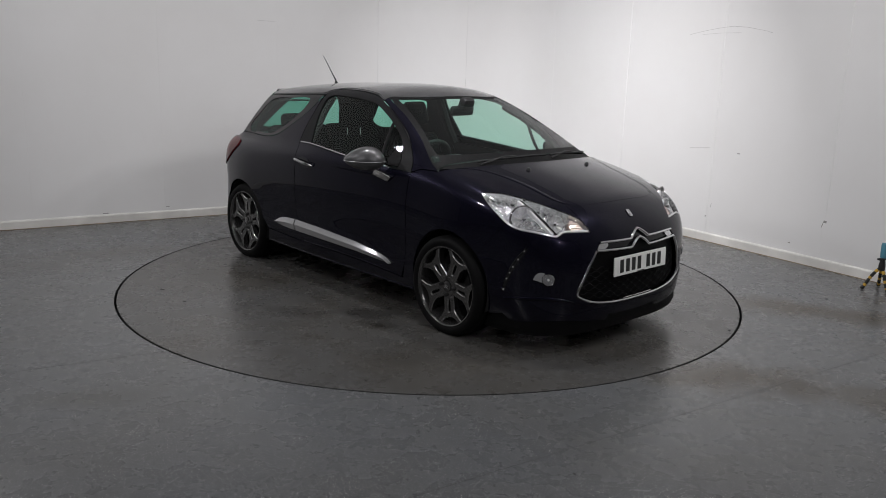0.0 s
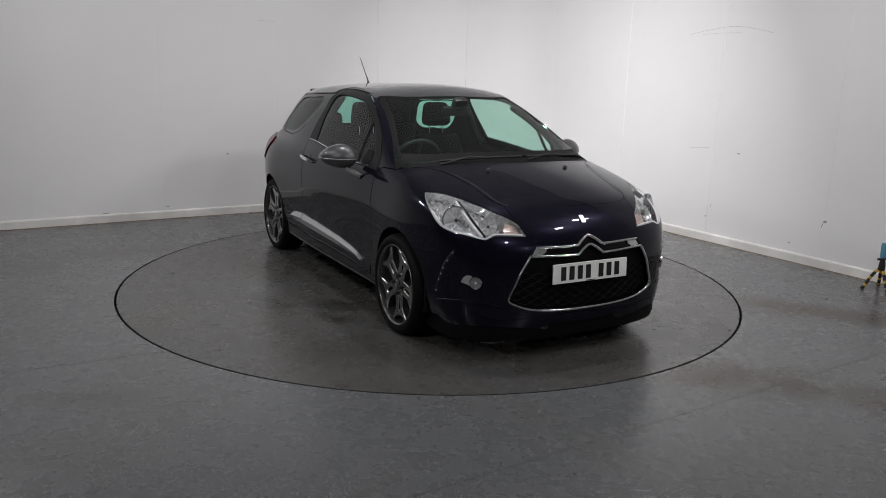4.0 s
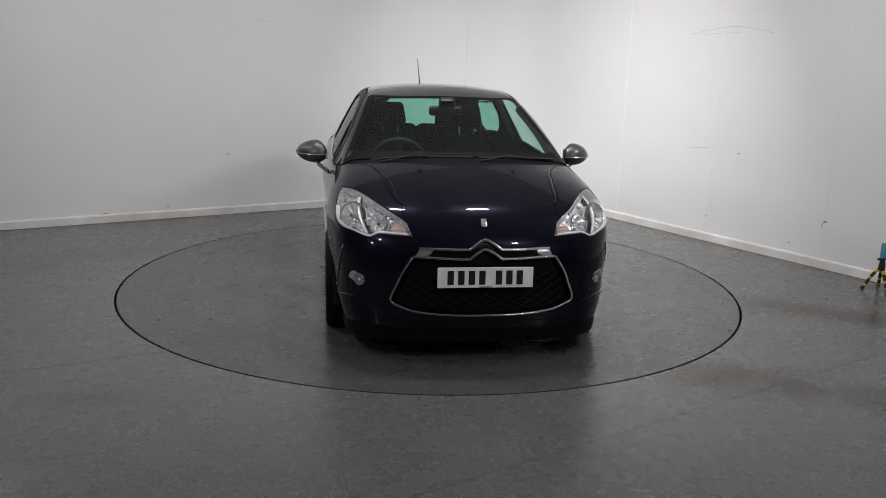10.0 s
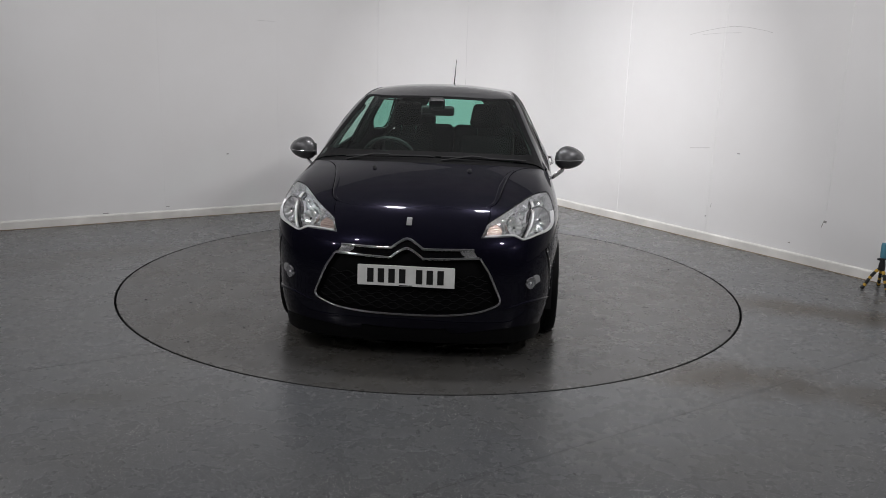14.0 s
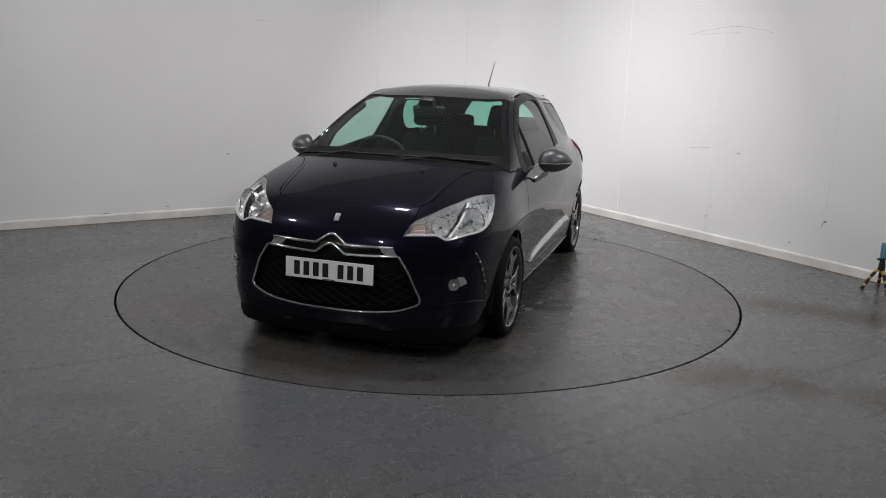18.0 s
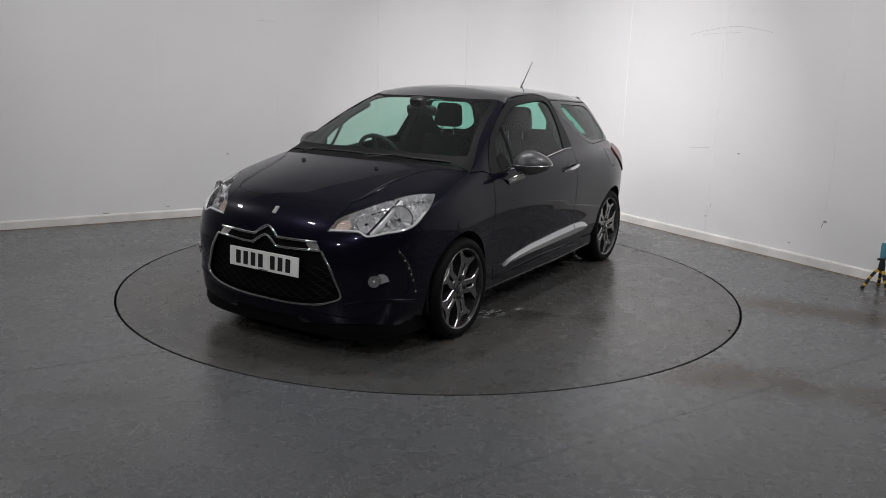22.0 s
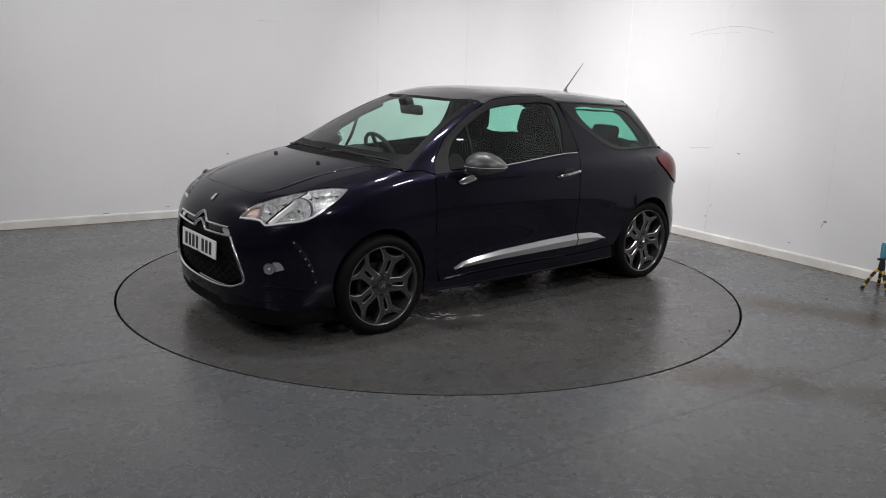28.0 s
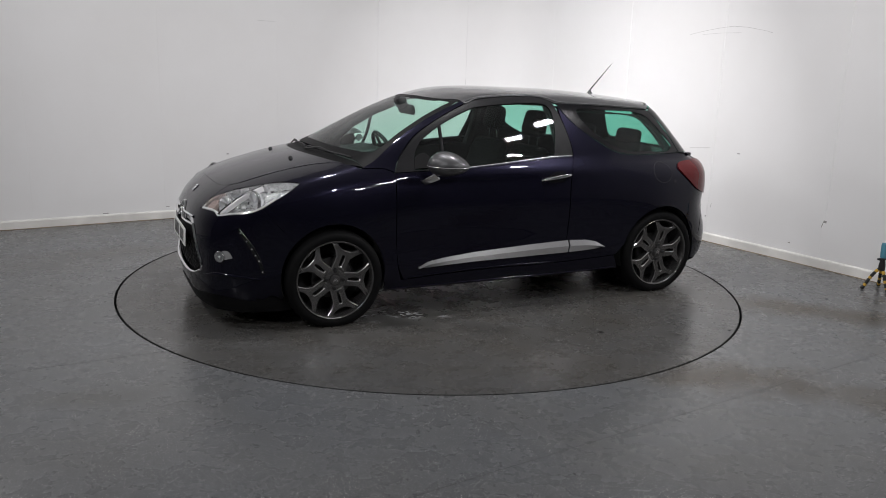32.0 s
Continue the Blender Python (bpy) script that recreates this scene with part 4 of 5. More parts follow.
skin("scuttle", "top", [outline(cowl + [(p[0], -p[1]) + tuple(p[2:]) for p in reversed(cowl[1:-1])])], MESH, car, "black scuttle panel under the wipers", step=0.05, offset=-0.008)

# roof
edge = conv("side", "top", [(0.272, 1.346), (0.176, 1.374), (-0.057, 1.394), (-0.30, 1.392), (-0.386, 1.369), (-0.425, 1.353), (-0.75, 1.338), (-1.026, 1.322), (-1.25, 1.310)])
rf = [(0.411, 0.0), (0.401, 0.2), (0.368, 0.36), (0.283, 0.515, 1)] + edge[0:8] + [edge[8] + (1,), (-1.325, 0.43, 1), (-1.382, 0.25), (-1.398, 0.0)]
roof = skin("roof", "top", [outline(rf + [(p[0], -p[1]) + tuple(p[2:]) for p in reversed(rf[1:-1])])], ROOF, car, "graphite metallic roof", step=0.05)
for sd in (1, -1):
    trim_bar("roof_drip", "side", [(0.27, 1.352), (0.176, 1.381), (-0.057, 1.401), (-0.28, 1.400), (-0.39, 1.380), (-0.44, 1.362), (-0.75, 1.346), (-1.026, 1.330), (-1.23, 1.318)], [0.006, 0.010, 0.012, 0.012, 0.012, 0.012, 0.012, 0.012, 0.008], 0.005, ROOF, roof, "raised rail along the roof edge", side=sd, sink=0.003)
SP = [(-1.275, 0.452), (-1.318, 0.40), (-1.368, 0.25), (-1.385, 0.0)]
trim_bar("roof_spoiler", "top", SP + [(a, -b) for a, b in reversed(SP[:-1])], [0.02, 0.05, 0.06, 0.06, 0.06, 0.05, 0.02], 0.009, ROOF, roof, "graphite lip over the rear glass")

# tail
def rear_loop(half):
    return outline(mirror_loop(half), 0.02)


glass_top = conv("top", "rear", [(-1.403, 0.0), (-1.387, 0.25), (-1.330, 0.432)])
g_side = conv("side", "rear", [(-1.253, 1.304), (-1.366, 1.179), (-1.474, 1.004)])
rg = [(0.0, glass_top[0][1]), glass_top[1], glass_top[2] + (1,), g_side[0] + (1,), g_side[1], g_side[2] + (1,), (0.45, g_side[2][1] - 0.03), (0.0, g_side[2][1] - 0.04)]
tg = skin("tailgate", "rear", [rear_loop([(0.0, rg[-1][1] - 0.003), (0.45, rg[-2][1] - 0.003), (g_side[2][0] - 0.16, g_side[2][1] - 0.02, 1), (0.55, 0.55, 1), (0.3, 0.42), (0.0, 0.42)])], PAINT, car, "dark violet tailgate")
skin("rear_pane", "rear", [rear_loop(rg)], DGLASS, car, "dark tinted rear glass", step=0.06, offset=-0.002, depth=0.004)
in_side = [(g_side[0][0] - 0.30, g_side[0][1] - 0.05), (g_side[1][0] - 0.30, g_side[1][1] - 0.01), (g_side[2][0] - 0.34, g_side[2][1] + 0.05, 1)]
skin("glass_border", "rear", [rear_loop(rg), rear_loop([(0.0, rg[0][1] - 0.04), (glass_top[1][0], glass_top[1][1] - 0.05)] + in_side + [(0.4, g_side[2][1] + 0.03), (0.0, g_side[2][1] + 0.02)])], GLOSSB, car, "black printed border of the rear glass", gap=0.001, offset=0.0, depth=0.0, step=0.06)
for sd in (1, -1):
    t2 = [(1.105, 0.940), (1.06, 0.968), (0.925, 0.965), (0.74, 0.94), (0.62, 0.82), (0.62, 0.64, 1), (0.80, 0.665), (0.95, 0.721), (1.035, 0.805), (1.11, 0.905)]
    skin("tail_lamp", "rear", [outline(t2)], RED, car, "red tail lamp", side=sd, offset=0.009)
rb = [(0.0, 0.415), (0.3, 0.415), (0.55, 0.545, 1), (0.62, 0.615, 1)] + conv("side", "rear", [(-1.662, 0.76), (-1.703, 0.62), (-1.664, 0.40), (-1.565, 0.372), (-1.545, 0.21)]) + [(0.6, 0.12), (0.0, 0.11)]
rb = [p if i not in (4, 6, 8) else p + (1,) for i, p in enumerate(rb)]
for sd in (1, -1):
    skin("tail_panel", "rear", [outline([(0.50, 0.55, 1), (0.50, 1.0, 1), (1.0, 1.0, 1), (1.05, 0.75), (1.0, 0.55, 1)])], PAINT, car, "dark violet panel behind the tail lamp", side=sd, offset=-0.004, depth=0.004)
skin("rear_bumper", "rear", [rear_loop(rb)], PAINT, car, "dark violet rear bumper")

for sd in (1, -1):
    trim_bar("bonnet_ridge", "top", [(1.79, 0.398), (1.72, 0.449), (1.5, 0.482), (1.3, 0.522), (1.19, 0.575)], [0.006, 0.026, 0.030, 0.026, 0.006], 0.0008, PAINT, bonnet, "raised edge of the bonnet", side=sd, sink=0.003)


# ---- wheels ----
def spoke_mesh(loops, depth, chamfer, height):
    """A cast form over an outline in the wheel's plane (x, z), facing +y; height gives the face's y."""
    inn = [inset(loops[0], chamfer)] + [inset(h, -chamfer) for h in loops[1:]]
    outr = [inset(loops[0], 0.0)] + [inset(h, 0.0) for h in loops[1:]]
    uv, f = fill(inn, 0.03)
    verts = [(p[0], height(p), p[1]) for p in uv]
    faces = [tuple(t[::-1]) for t in f]
    edge = set()
    for a, b in zip(inn, outr):
        m, k = len(a), len(verts)
        verts += [(p[0], height(p), p[1]) for p in a]
        verts += [(p[0], height(p) - chamfer, p[1]) for p in b]
        verts += [(p[0], height(p) - depth, p[1]) for p in b]
        for i in range(m):
            j = (i + 1) % m
            edge.add(len(faces))
            faces += [(k + i, k + j, k + m + j, k + m + i), (k + m + i, k + m + j, k + 2 * m + j, k + 2 * m + i)]
    bm = bmesh.new()
    bv = [bm.verts.new(v) for v in verts]
    for i, t in enumerate(faces):
        bm.faces.new([bv[v] for v in t]).material_index = 1 if i in edge else 0
    bmesh.ops.remove_doubles(bm, verts=bm.verts, dist=1e-5)
    return bm


def polar(r, deg):
    return (r * math.cos(radians(deg)), r * math.sin(radians(deg)))


WHEEL_Z = 0.293
TYRE_PROFILE = [(0.238, -0.012), (0.245, 0.003), (0.256, 0.009), (0.272, 0.011), (0.290, 0.005), (0.300, -0.008), (0.3055, -0.022), (0.307, -0.04), (0.307, -0.058), (0.302, -0.060), (0.302, -0.066), (0.307, -0.068), (0.307, -0.094),
                (0.302, -0.096), (0.302, -0.102), (0.307, -0.104), (0.307, -0.128), (0.302, -0.130), (0.302, -0.136), (0.307, -0.138), (0.3055, -0.17), (0.295, -0.19), (0.27, -0.2), (0.238, -0.185)]
RIM_PROFILE = [(0.2475, -0.004), (0.2465, 0.004), (0.243, 0.007), (0.238, 0.006), (0.233, -0.001), (0.229, -0.016), (0.222, -0.045), (0.214, -0.09), (0.212, -0.16), (0.236, -0.185)]


def make_wheel(spin):
    """A wheel that faces +y; its tyre is pressed flat where it stands."""
    rim = part("wheel", lathe(RIM_PROFILE, 72), ALLOY, None, "graphite alloy wheel with forked spokes", angle=50)
    bm = lathe(TYRE_PROFILE, 72)
    for v in bm.verts:
        v.co.z = max(v.co.z, -WHEEL_Z)
    part("tyre", bm, RUBBER, rim, "black low-profile tyre", angle=40)
    half = [(0.050, 0.044, 1), (0.100, 0.0445), (0.140, 0.0445, 1), (0.172, 0.065, 1), (0.190, 0.084)]
    tip_o, tip_i = polar(0.2345, 27.0), polar(0.2345, 19.0)
    bowl = [(0.211, 0.062), (0.200, 0.048, 1), (0.192, 0.025), (0.190, 0.0)]
    up = [p for p in half] + [tip_o + (1,), tip_i + (1,)] + bowl
    pts = up + [(p[0], -p[1]) + tuple(p[2:]) for p in reversed(up[:-1])]
    slot = [(0.085, 0.0050), (0.155, 0.0075), (0.155, -0.0075), (0.085, -0.0050)]
    lo = outline(pts, 0.012)
    sl = outline(slot, 0.01)
    face = lambda p: -0.010 - 0.010 * max(0.0, 1 - (math.hypot(p[0], p[1]) / 0.22) ** 2)
    for k in range(5):
        a = radians(72 * k + 40 - spin)
        rot = np.array([[math.cos(a), math.sin(a)], [-math.sin(a), math.cos(a)]])
        part("spoke", spoke_mesh([lo @ rot, sl @ rot], 0.042, 0.0055, face), ALLOY, rim, angle=30).data.materials.append(EDGE)
    part("hub", lathe([(0.0, -0.022), (0.036, -0.022), (0.038, -0.018), (0.062, -0.018), (0.070, -0.024), (0.074, -0.055), (0.0, -0.055)], 40), ALLOY, rim, angle=30)
    part("hub_cap", lathe([(0.0, -0.009), (0.022, -0.011), (0.031, -0.014), (0.033, -0.02), (0.033, -0.024)], 32), ALLOY, rim, "graphite hub cap", angle=50)
    for s in (0.0, 0.011):
        bm = bmesh.new()
        for sg in (1, -1):
            box(bm, (sg * 0.007, -0.008, -0.004 - s + 0.008), (0.019, 0.004, 0.006), 0.001, (0, sg * 38, 0), 1)
        part("cap_emblem", bm, CHROME, rim, "small chrome chevron", smooth=False)
    for k in range(4):
        x, z = polar(0.054, 90 * k + 4)
        bm = lathe([(0.0, -0.003), (0.009, -0.004), (0.0115, -0.008), (0.012, -0.022)], 12)
        bmesh.ops.translate(bm, vec=(x, 0, z), verts=bm.verts)
        part("wheel_bolt", bm, BLACK, rim, "black wheel bolt", smooth=True)
    part("brake_disc", lathe([(0.06, -0.085), (0.128, -0.085), (0.130, -0.09), (0.130, -0.105), (0.06, -0.105)], 48), STEEL, rim, "dark steel brake disc", angle=30)
    # added black disc that stands in for the shade behind the spokes
    part("wheel_shade_disc", lathe([(0.0, -0.15), (0.225, -0.15), (0.225, -0.165), (0.0, -0.165)], 32), GAP, rim, "black disc added for the shade inside the wheel", smooth=False)
    return rim


for x, y, yaw, spin in ((1.232, 0.828, 0, 0), (-1.232, 0.806, 0, 5), (1.232, -0.828, 180, -4), (-1.232, -0.806, 180, 18)):
    wheel = make_wheel(spin)
    wheel.parent = car
    wheel.matrix_basis = pose(x, y, WHEEL_Z, 0, 0, yaw)

# wheel housings, underbody and cabin floor
for sd in (1, -1):
    for cx, ri, yo in ((1.232, 0.328, 0.80), (-1.232, 0.328, 0.79)):
        bm = bmesh.new()
        pts = arch(cx, ri, -20, 200, 28)
        rows = [[bm.verts.new((x, sd * y, z)) for x, z in pts] for y in (yo, 0.56)]
        for i in range(len(pts) - 1):
            bm.faces.new((rows[0][i], rows[0][i + 1], rows[1][i + 1], rows[1][i]))
        bm.faces.new(rows[1])
        part("wheel_housing", bm, GAP, car, "black wheel arch liner")
bm = bmesh.new()
box(bm, (0.0, 0, 0.235), (1.72, 1.46, 0.07), 0.02)
part("underbody", bm, GAP, car, "black underbody", smooth=False)
for sd in (1, -1):
    bm = bmesh.new()
    box(bm, (0.0, sd * 0.69, 0.32), (1.76, 0.12, 0.22), 0.02)
    part("inner_sill", bm, GAP, car, "black inner sill", smooth=False)
bm = bmesh.new()
box(bm, (1.42, 0, 0.30), (0.85, 1.10, 0.20), 0.03)
part("underbody", bm, GAP, car, "black engine undertray", smooth=False)
bm = bmesh.new()
box(bm, (-1.30, 0, 0.36), (0.95, 1.10, 0.24), 0.05)
part("underbody", bm, GAP, car, "black rear underbody", smooth=False)
bm = bmesh.new()
box(bm, (1.28, 0, 0.55), (0.9, 1.08, 0.5), 0.05)
part("engine_bay", bm, GAP, car, "black engine bay behind the grille", smooth=False)


# ---- front: lamps, grille, plate ----
def seat_on(chart, uv, sink=0.0, aim=None):
    """A pose on the surface at a place of a chart; its z runs outwards or along aim."""
    p = lift(chart, [uv])
    nn = Vector(normals(p)[0])
    d = Vector(aim).normalized() if aim else nn
    q = d.to_track_quat("Z", "Y")
    return Matrix.Translation(Vector(p[0]) - nn * sink) @ q.to_matrix().to_4x4()


def fluted(bm, n, amount):
    """Presses flutes into a turned reflector."""
    for v in bm.verts:
        r = math.hypot(v.co.x, v.co.y)
        if r > 0.012:
            a = math.atan2(v.co.y, v.co.x)
            v.co.z += amount * math.cos(n * a) * min(1.0, r / 0.03)
    return bm


def placed(bm, m, side=1):
    bmesh.ops.transform(bm, matrix=m, verts=bm.verts)
    if side < 0:
        bmesh.ops.scale(bm, vec=(1, -1, 1), verts=bm.verts)
        bmesh.ops.reverse_faces(bm, faces=bm.faces)
    return bm


for sd in (1, -1):
    ripple = lambda uv: 0.0055 * np.sin(uv[:, 0] * 130 + uv[:, 1] * 60) + 0.0035 * np.cos(uv[:, 1] * 170 - uv[:, 0] * 60) + 0.003 * np.sin(uv[:, 0] * 55 - uv[:, 1] * 75)
    ribs = lambda uv: 0.004 * np.abs(np.sin(uv[:, 1] * 210))
    lamp = skin("headlight", "front", [lamp_loop], SILVER, car, "clear headlamp with chrome reflectors", side=sd, gap=0.004, offset=-0.058, depth=0.02, step=0.011, wave=ripple)
    skin("headlight_wall", "front", [outline(LAMP, 0.02), inset(outline(LAMP, 0.02), 0.0045)], SILVER, lamp, "silver rim of the headlamp", side=sd, gap=0.0012, offset=-0.006, depth=0.05, step=0.03)
    skin("lens", "front", [lamp_loop], CLEAR, lamp, "clear polycarbonate lens", side=sd, gap=0.003, offset=0.001, depth=0.004, step=0.03)
    aim = (0.80, 0.52, 0.22)
    part("main_reflector", placed(fluted(lathe([(0.0, -0.020), (0.025, -0.018), (0.055, -0.008), (0.067, 0.004), (0.072, 0.008), (0.074, 0.003), (0.074, -0.03)], 72, "z"), 9, 0.0060), seat_on("front", (0.775, 0.735), 0.040, aim), sd), BOWL, lamp, "round main beam reflector", angle=60)
    part("reflector_bezel", placed(lathe([(0.0675, 0.006), (0.0695, 0.0105), (0.072, 0.006), (0.072, -0.01)], 48, "z"), seat_on("front", (0.775, 0.735), 0.035, aim), sd), CHROME, lamp, "bright ring", angle=60)
    part("reflector_bezel", placed(lathe([(0.046, 0.014), (0.0485, 0.019), (0.0515, 0.014), (0.0515, -0.01)], 36, "z"), seat_on("front", (0.590, 0.712), 0.036, aim), sd), CHROME, lamp, "bright ring", angle=60)
    part("reflector_ring", placed(lathe([(0.071, 0.006), (0.074, 0.010), (0.078, 0.006), (0.078, -0.01)], 48, "z"), seat_on("front", (0.775, 0.735), 0.038, aim), sd), ALLOY, lamp, "dark ring round the reflector", angle=60)
    part("bulb", placed(lathe([(0.0, 0.02), (0.010, 0.017), (0.013, 0.0), (0.013, -0.04)], 16, "z"), seat_on("front", (0.775, 0.735), 0.038, aim), sd), CHROME, lamp, "chrome bulb shield", angle=60)
    part("side_reflector", placed(fluted(lathe([(0.0, -0.012), (0.018, -0.009), (0.036, 0.002), (0.046, 0.016), (0.050, 0.014), (0.05, -0.02)], 56, "z"), 8, 0.0050), seat_on("front", (0.590, 0.712), 0.036, aim), sd), BOWL, lamp, "round side beam reflector", angle=60)
    part("bulb", placed(lathe([(0.0, 0.012), (0.008, 0.01), (0.010, -0.03)], 14, "z"), seat_on("front", (0.590, 0.712), 0.038, aim), sd), CHROME, lamp, "chrome bulb shield", angle=60)
    skin("indicator", "front", [outline([(0.418, 0.655, 1), (0.445, 0.712), (0.50, 0.735, 1), (0.515, 0.69), (0.50, 0.655, 1)])], AMBER, lamp, "pale amber indicator with ribs", side=sd, offset=-0.024, depth=0.02, step=0.006, wave=ribs)
    trim_bar("lamp_divider", "front", [(0.600, 0.615), (0.655, 0.69), (0.725, 0.785), (0.79, 0.858)], 0.006, -0.004, GLOSSB, lamp, "dark gap between the reflectors", side=sd, sink=0.03)
    trim_bar("blade_edge", "front", [(0.620, 0.620), (0.675, 0.69), (0.745, 0.785), (0.805, 0.855)], 0.013, -0.004, RIMW, lamp, "bright blade between the reflectors", side=sd, sink=0.03)
    trim_bar("lamp_rim", "front", [(0.41, 0.648), (0.50, 0.645), (0.567, 0.636), (0.606, 0.608), (0.70, 0.628), (0.80, 0.652), (0.862, 0.690), (0.932, 0.768)], 0.010, 0.0, RIMW, lamp, "bright lower rim", side=sd, sink=0.02)
    # fog lamp and the strip of small daytime lamps
    fogm = seat_on("front", (0.640, 0.354), -0.004) @ Matrix.Scale(0.90, 4)
    fog = part("fog_lamp", placed(lathe([(0.0345, -0.012), (0.0345, 0.003), (0.0365, 0.006), (0.039, 0.003), (0.039, -0.012)], 28, "z"), fogm, sd), CHROME, car, "round fog lamp with a chrome surround", angle=50)
    part("fog_reflector", placed(fluted(lathe([(0.0, -0.002), (0.012, -0.001), (0.024, 0.001), (0.0345, 0.005)], 40, "z"), 7, 0.0012), fogm, sd), FOGBOWL, fog, "silver reflector")
    part("fog_bulb", placed(lathe([(0.0, 0.006), (0.005, 0.005), (0.008, 0.002), (0.008, -0.004)], 16, "z"), fogm, sd), RIMW, fog, "bright bulb shield")
    part("fog_lens", placed(lathe([(0.0, 0.0075), (0.02, 0.0065), (0.0345, 0.004)], 28, "z"), fogm, sd), CLEAR, fog, "clear lens")
    skin("fog_blade", "front", [outline([(0.655, 0.392, 1), (0.690, 0.397), (0.705, 0.385), (0.716, 0.358, 1), (0.69, 0.348), (0.668, 0.338, 1), (0.672, 0.365)])], BRUSH, fog, "bright blade beside the lamp", side=sd, offset=0.005)
    DRL = [(0.755, 0.535), (0.812, 0.448), (0.850, 0.370), (0.866, 0.300)]
    drl = trim_bar("daytime_lamp_strip", "front", DRL, [0.020, 0.030, 0.028, 0.02], 0.004, GLOSSB, car, "dark upright strip of small daytime lamps", side=sd)
    for s in range(6):
        u = np.interp(s / 5.5 + 0.06, [0, 0.36, 0.8, 1], [q[0] for q in DRL])
        v = np.interp(s / 5.5 + 0.06, [0, 0.36, 0.8, 1], [q[1] for q in DRL])
        bm = bmesh.new()
        box(bm, (0, 0, 0.004), (0.010, 0.010, 0.005), 0.002)
        part("small_lamp", placed(bm, seat_on("front", (u, v), 0.0), sd), SILVER, drl)
    # crease of the bumper beside the fog lamp
    trim_bar("bumper_crease", "front", [(0.50, 0.225), (0.62, 0.243), (0.75, 0.252), (0.86, 0.262)], [0.01, 0.024, 0.024, 0.01], 0.006, PAINT, bumper, "raised edge", side=sd, sink=0.008)

# the black air dam under the bumper, from wheel to wheel
uu = np.linspace(-1.0, 1.0, 61)
dam = lift("front", np.stack([uu, 0.150 + 0.02 * uu ** 2], 1))
back = dam - normals(dam) * (1, 1, 0) * 0.016
bm = bmesh.new()
rows = [[bm.verts.new((p[0] + d * (p[0] > 0), p[1], z)) for p in back] for z, d in ((0.215, 0.0), (0.150, 0.004), (0.112, -0.012), (0.108, -0.030), (0.215, -0.050))]
for a, b in zip(rows[:-1], rows[1:]):
    for k in range(len(uu) - 1):
        bm.faces.new((a[k], a[k + 1], b[k + 1], b[k]))
part("bumper_lip", bm, MESH, bumper, "black lower lip")
grille = skin("grille", "front", [grille_loop], MESH, car, "black lower grille with a chrome surround", gap=-0.002, offset=-0.030, depth=0.0, step=0.05)
for r in range(8):
    v0 = 0.243 + 0.024 * r
    pts = []
    for k in range(-24, 25):
        u = k * 0.02
        q = (u, v0 + (0.007 if ((k // 2) + r) % 2 else -0.007))
        if within(inset(grille_loop, 0.012), np.array([q]))[0]:
            pts.append(q)
    if len(pts) > 4:
        uv = np.array(pts)
        p = lift("front", uv)
        p = p - normals(p) * 0.022
        part("grille_bar", tube(p, 0.0035, 6), MESH, grille)
U = [(0.372, 0.520), (0.392, 0.480), (0.418, 0.430), (0.453, 0.341), (0.476, 0.284), (0.474, 0.258), (0.44, 0.241), (0.37, 0.222), (0.25, 0.216), (0.12, 0.218), (0.0, 0.220)]
trim_bar("grille_surround", "front", U + [(-a, b) for a, b in reversed(U[:-1])], 0.015, 0.009, CHROME, grille, "chrome surround")
B1 = [(0.345, 0.570), (0.27, 0.576), (0.085, 0.584, 1), (0.045, 0.620), (0.0, 0.645)]
B2 = [(0.368, 0.520), (0.27, 0.525), (0.085, 0.530, 1), (0.045, 0.565), (0.0, 0.588)]
for b, lab in ((B1, "chrome upper bar with a raised chevron"), (B2, "chrome lower bar with a raised chevron")):
    trim_bar("grille_chrome_bar", "front", b + [(-p[0],) + tuple(p[1:]) for p in reversed(b[:-1])], 0.017, 0.010, CHROME, grille, lab)
skin("grille_band", "front", [outline(mirror_loop([(0.0, 0.640), (0.045, 0.616), (0.085, 0.580), (0.27, 0.572), (0.340, 0.566, 1), (0.366, 0.522, 1), (0.27, 0.528), (0.085, 0.534), (0.045, 0.570), (0.0, 0.594)]))], GLOSSB, grille, "gloss black band between the bars", offset=-0.012)
for sd in (1, -1):
    skin("bar_end", "front", [outline([(0.275, 0.562), (0.30, 0.574), (0.343, 0.568, 1), (0.364, 0.522, 1), (0.31, 0.528)])], SILVER, grille, "bright wedge at the end of the bars", side=sd, offset=-0.004, depth=0.01)
bm = bmesh.new()
box(bm, (0, 0, 0.002), (0.030, 0.052, 0.006), 0.004)
box(bm, (0.004, 0.010, 0.005), (0.018, 0.010, 0.004), 0.001)
box(bm, (-0.004, -0.010, 0.005), (0.018, 0.010, 0.004), 0.001)
pn = lift("front", [(0.0, 0.754)])
nv = Vector(normals(pn)[0])
up = (Vector((0, 0, 1)) - nv * nv.z).normalized()
rt = up.cross(nv)
mt = Matrix((rt, up, nv)).transposed().to_4x4()
mt.translation = Vector(pn[0]) + nv * 0.002
bmesh.ops.transform(bm, matrix=mt, verts=bm.verts)
part("bonnet_emblem", bm, BRUSH, car, "small upright chrome emblem", smooth=False)

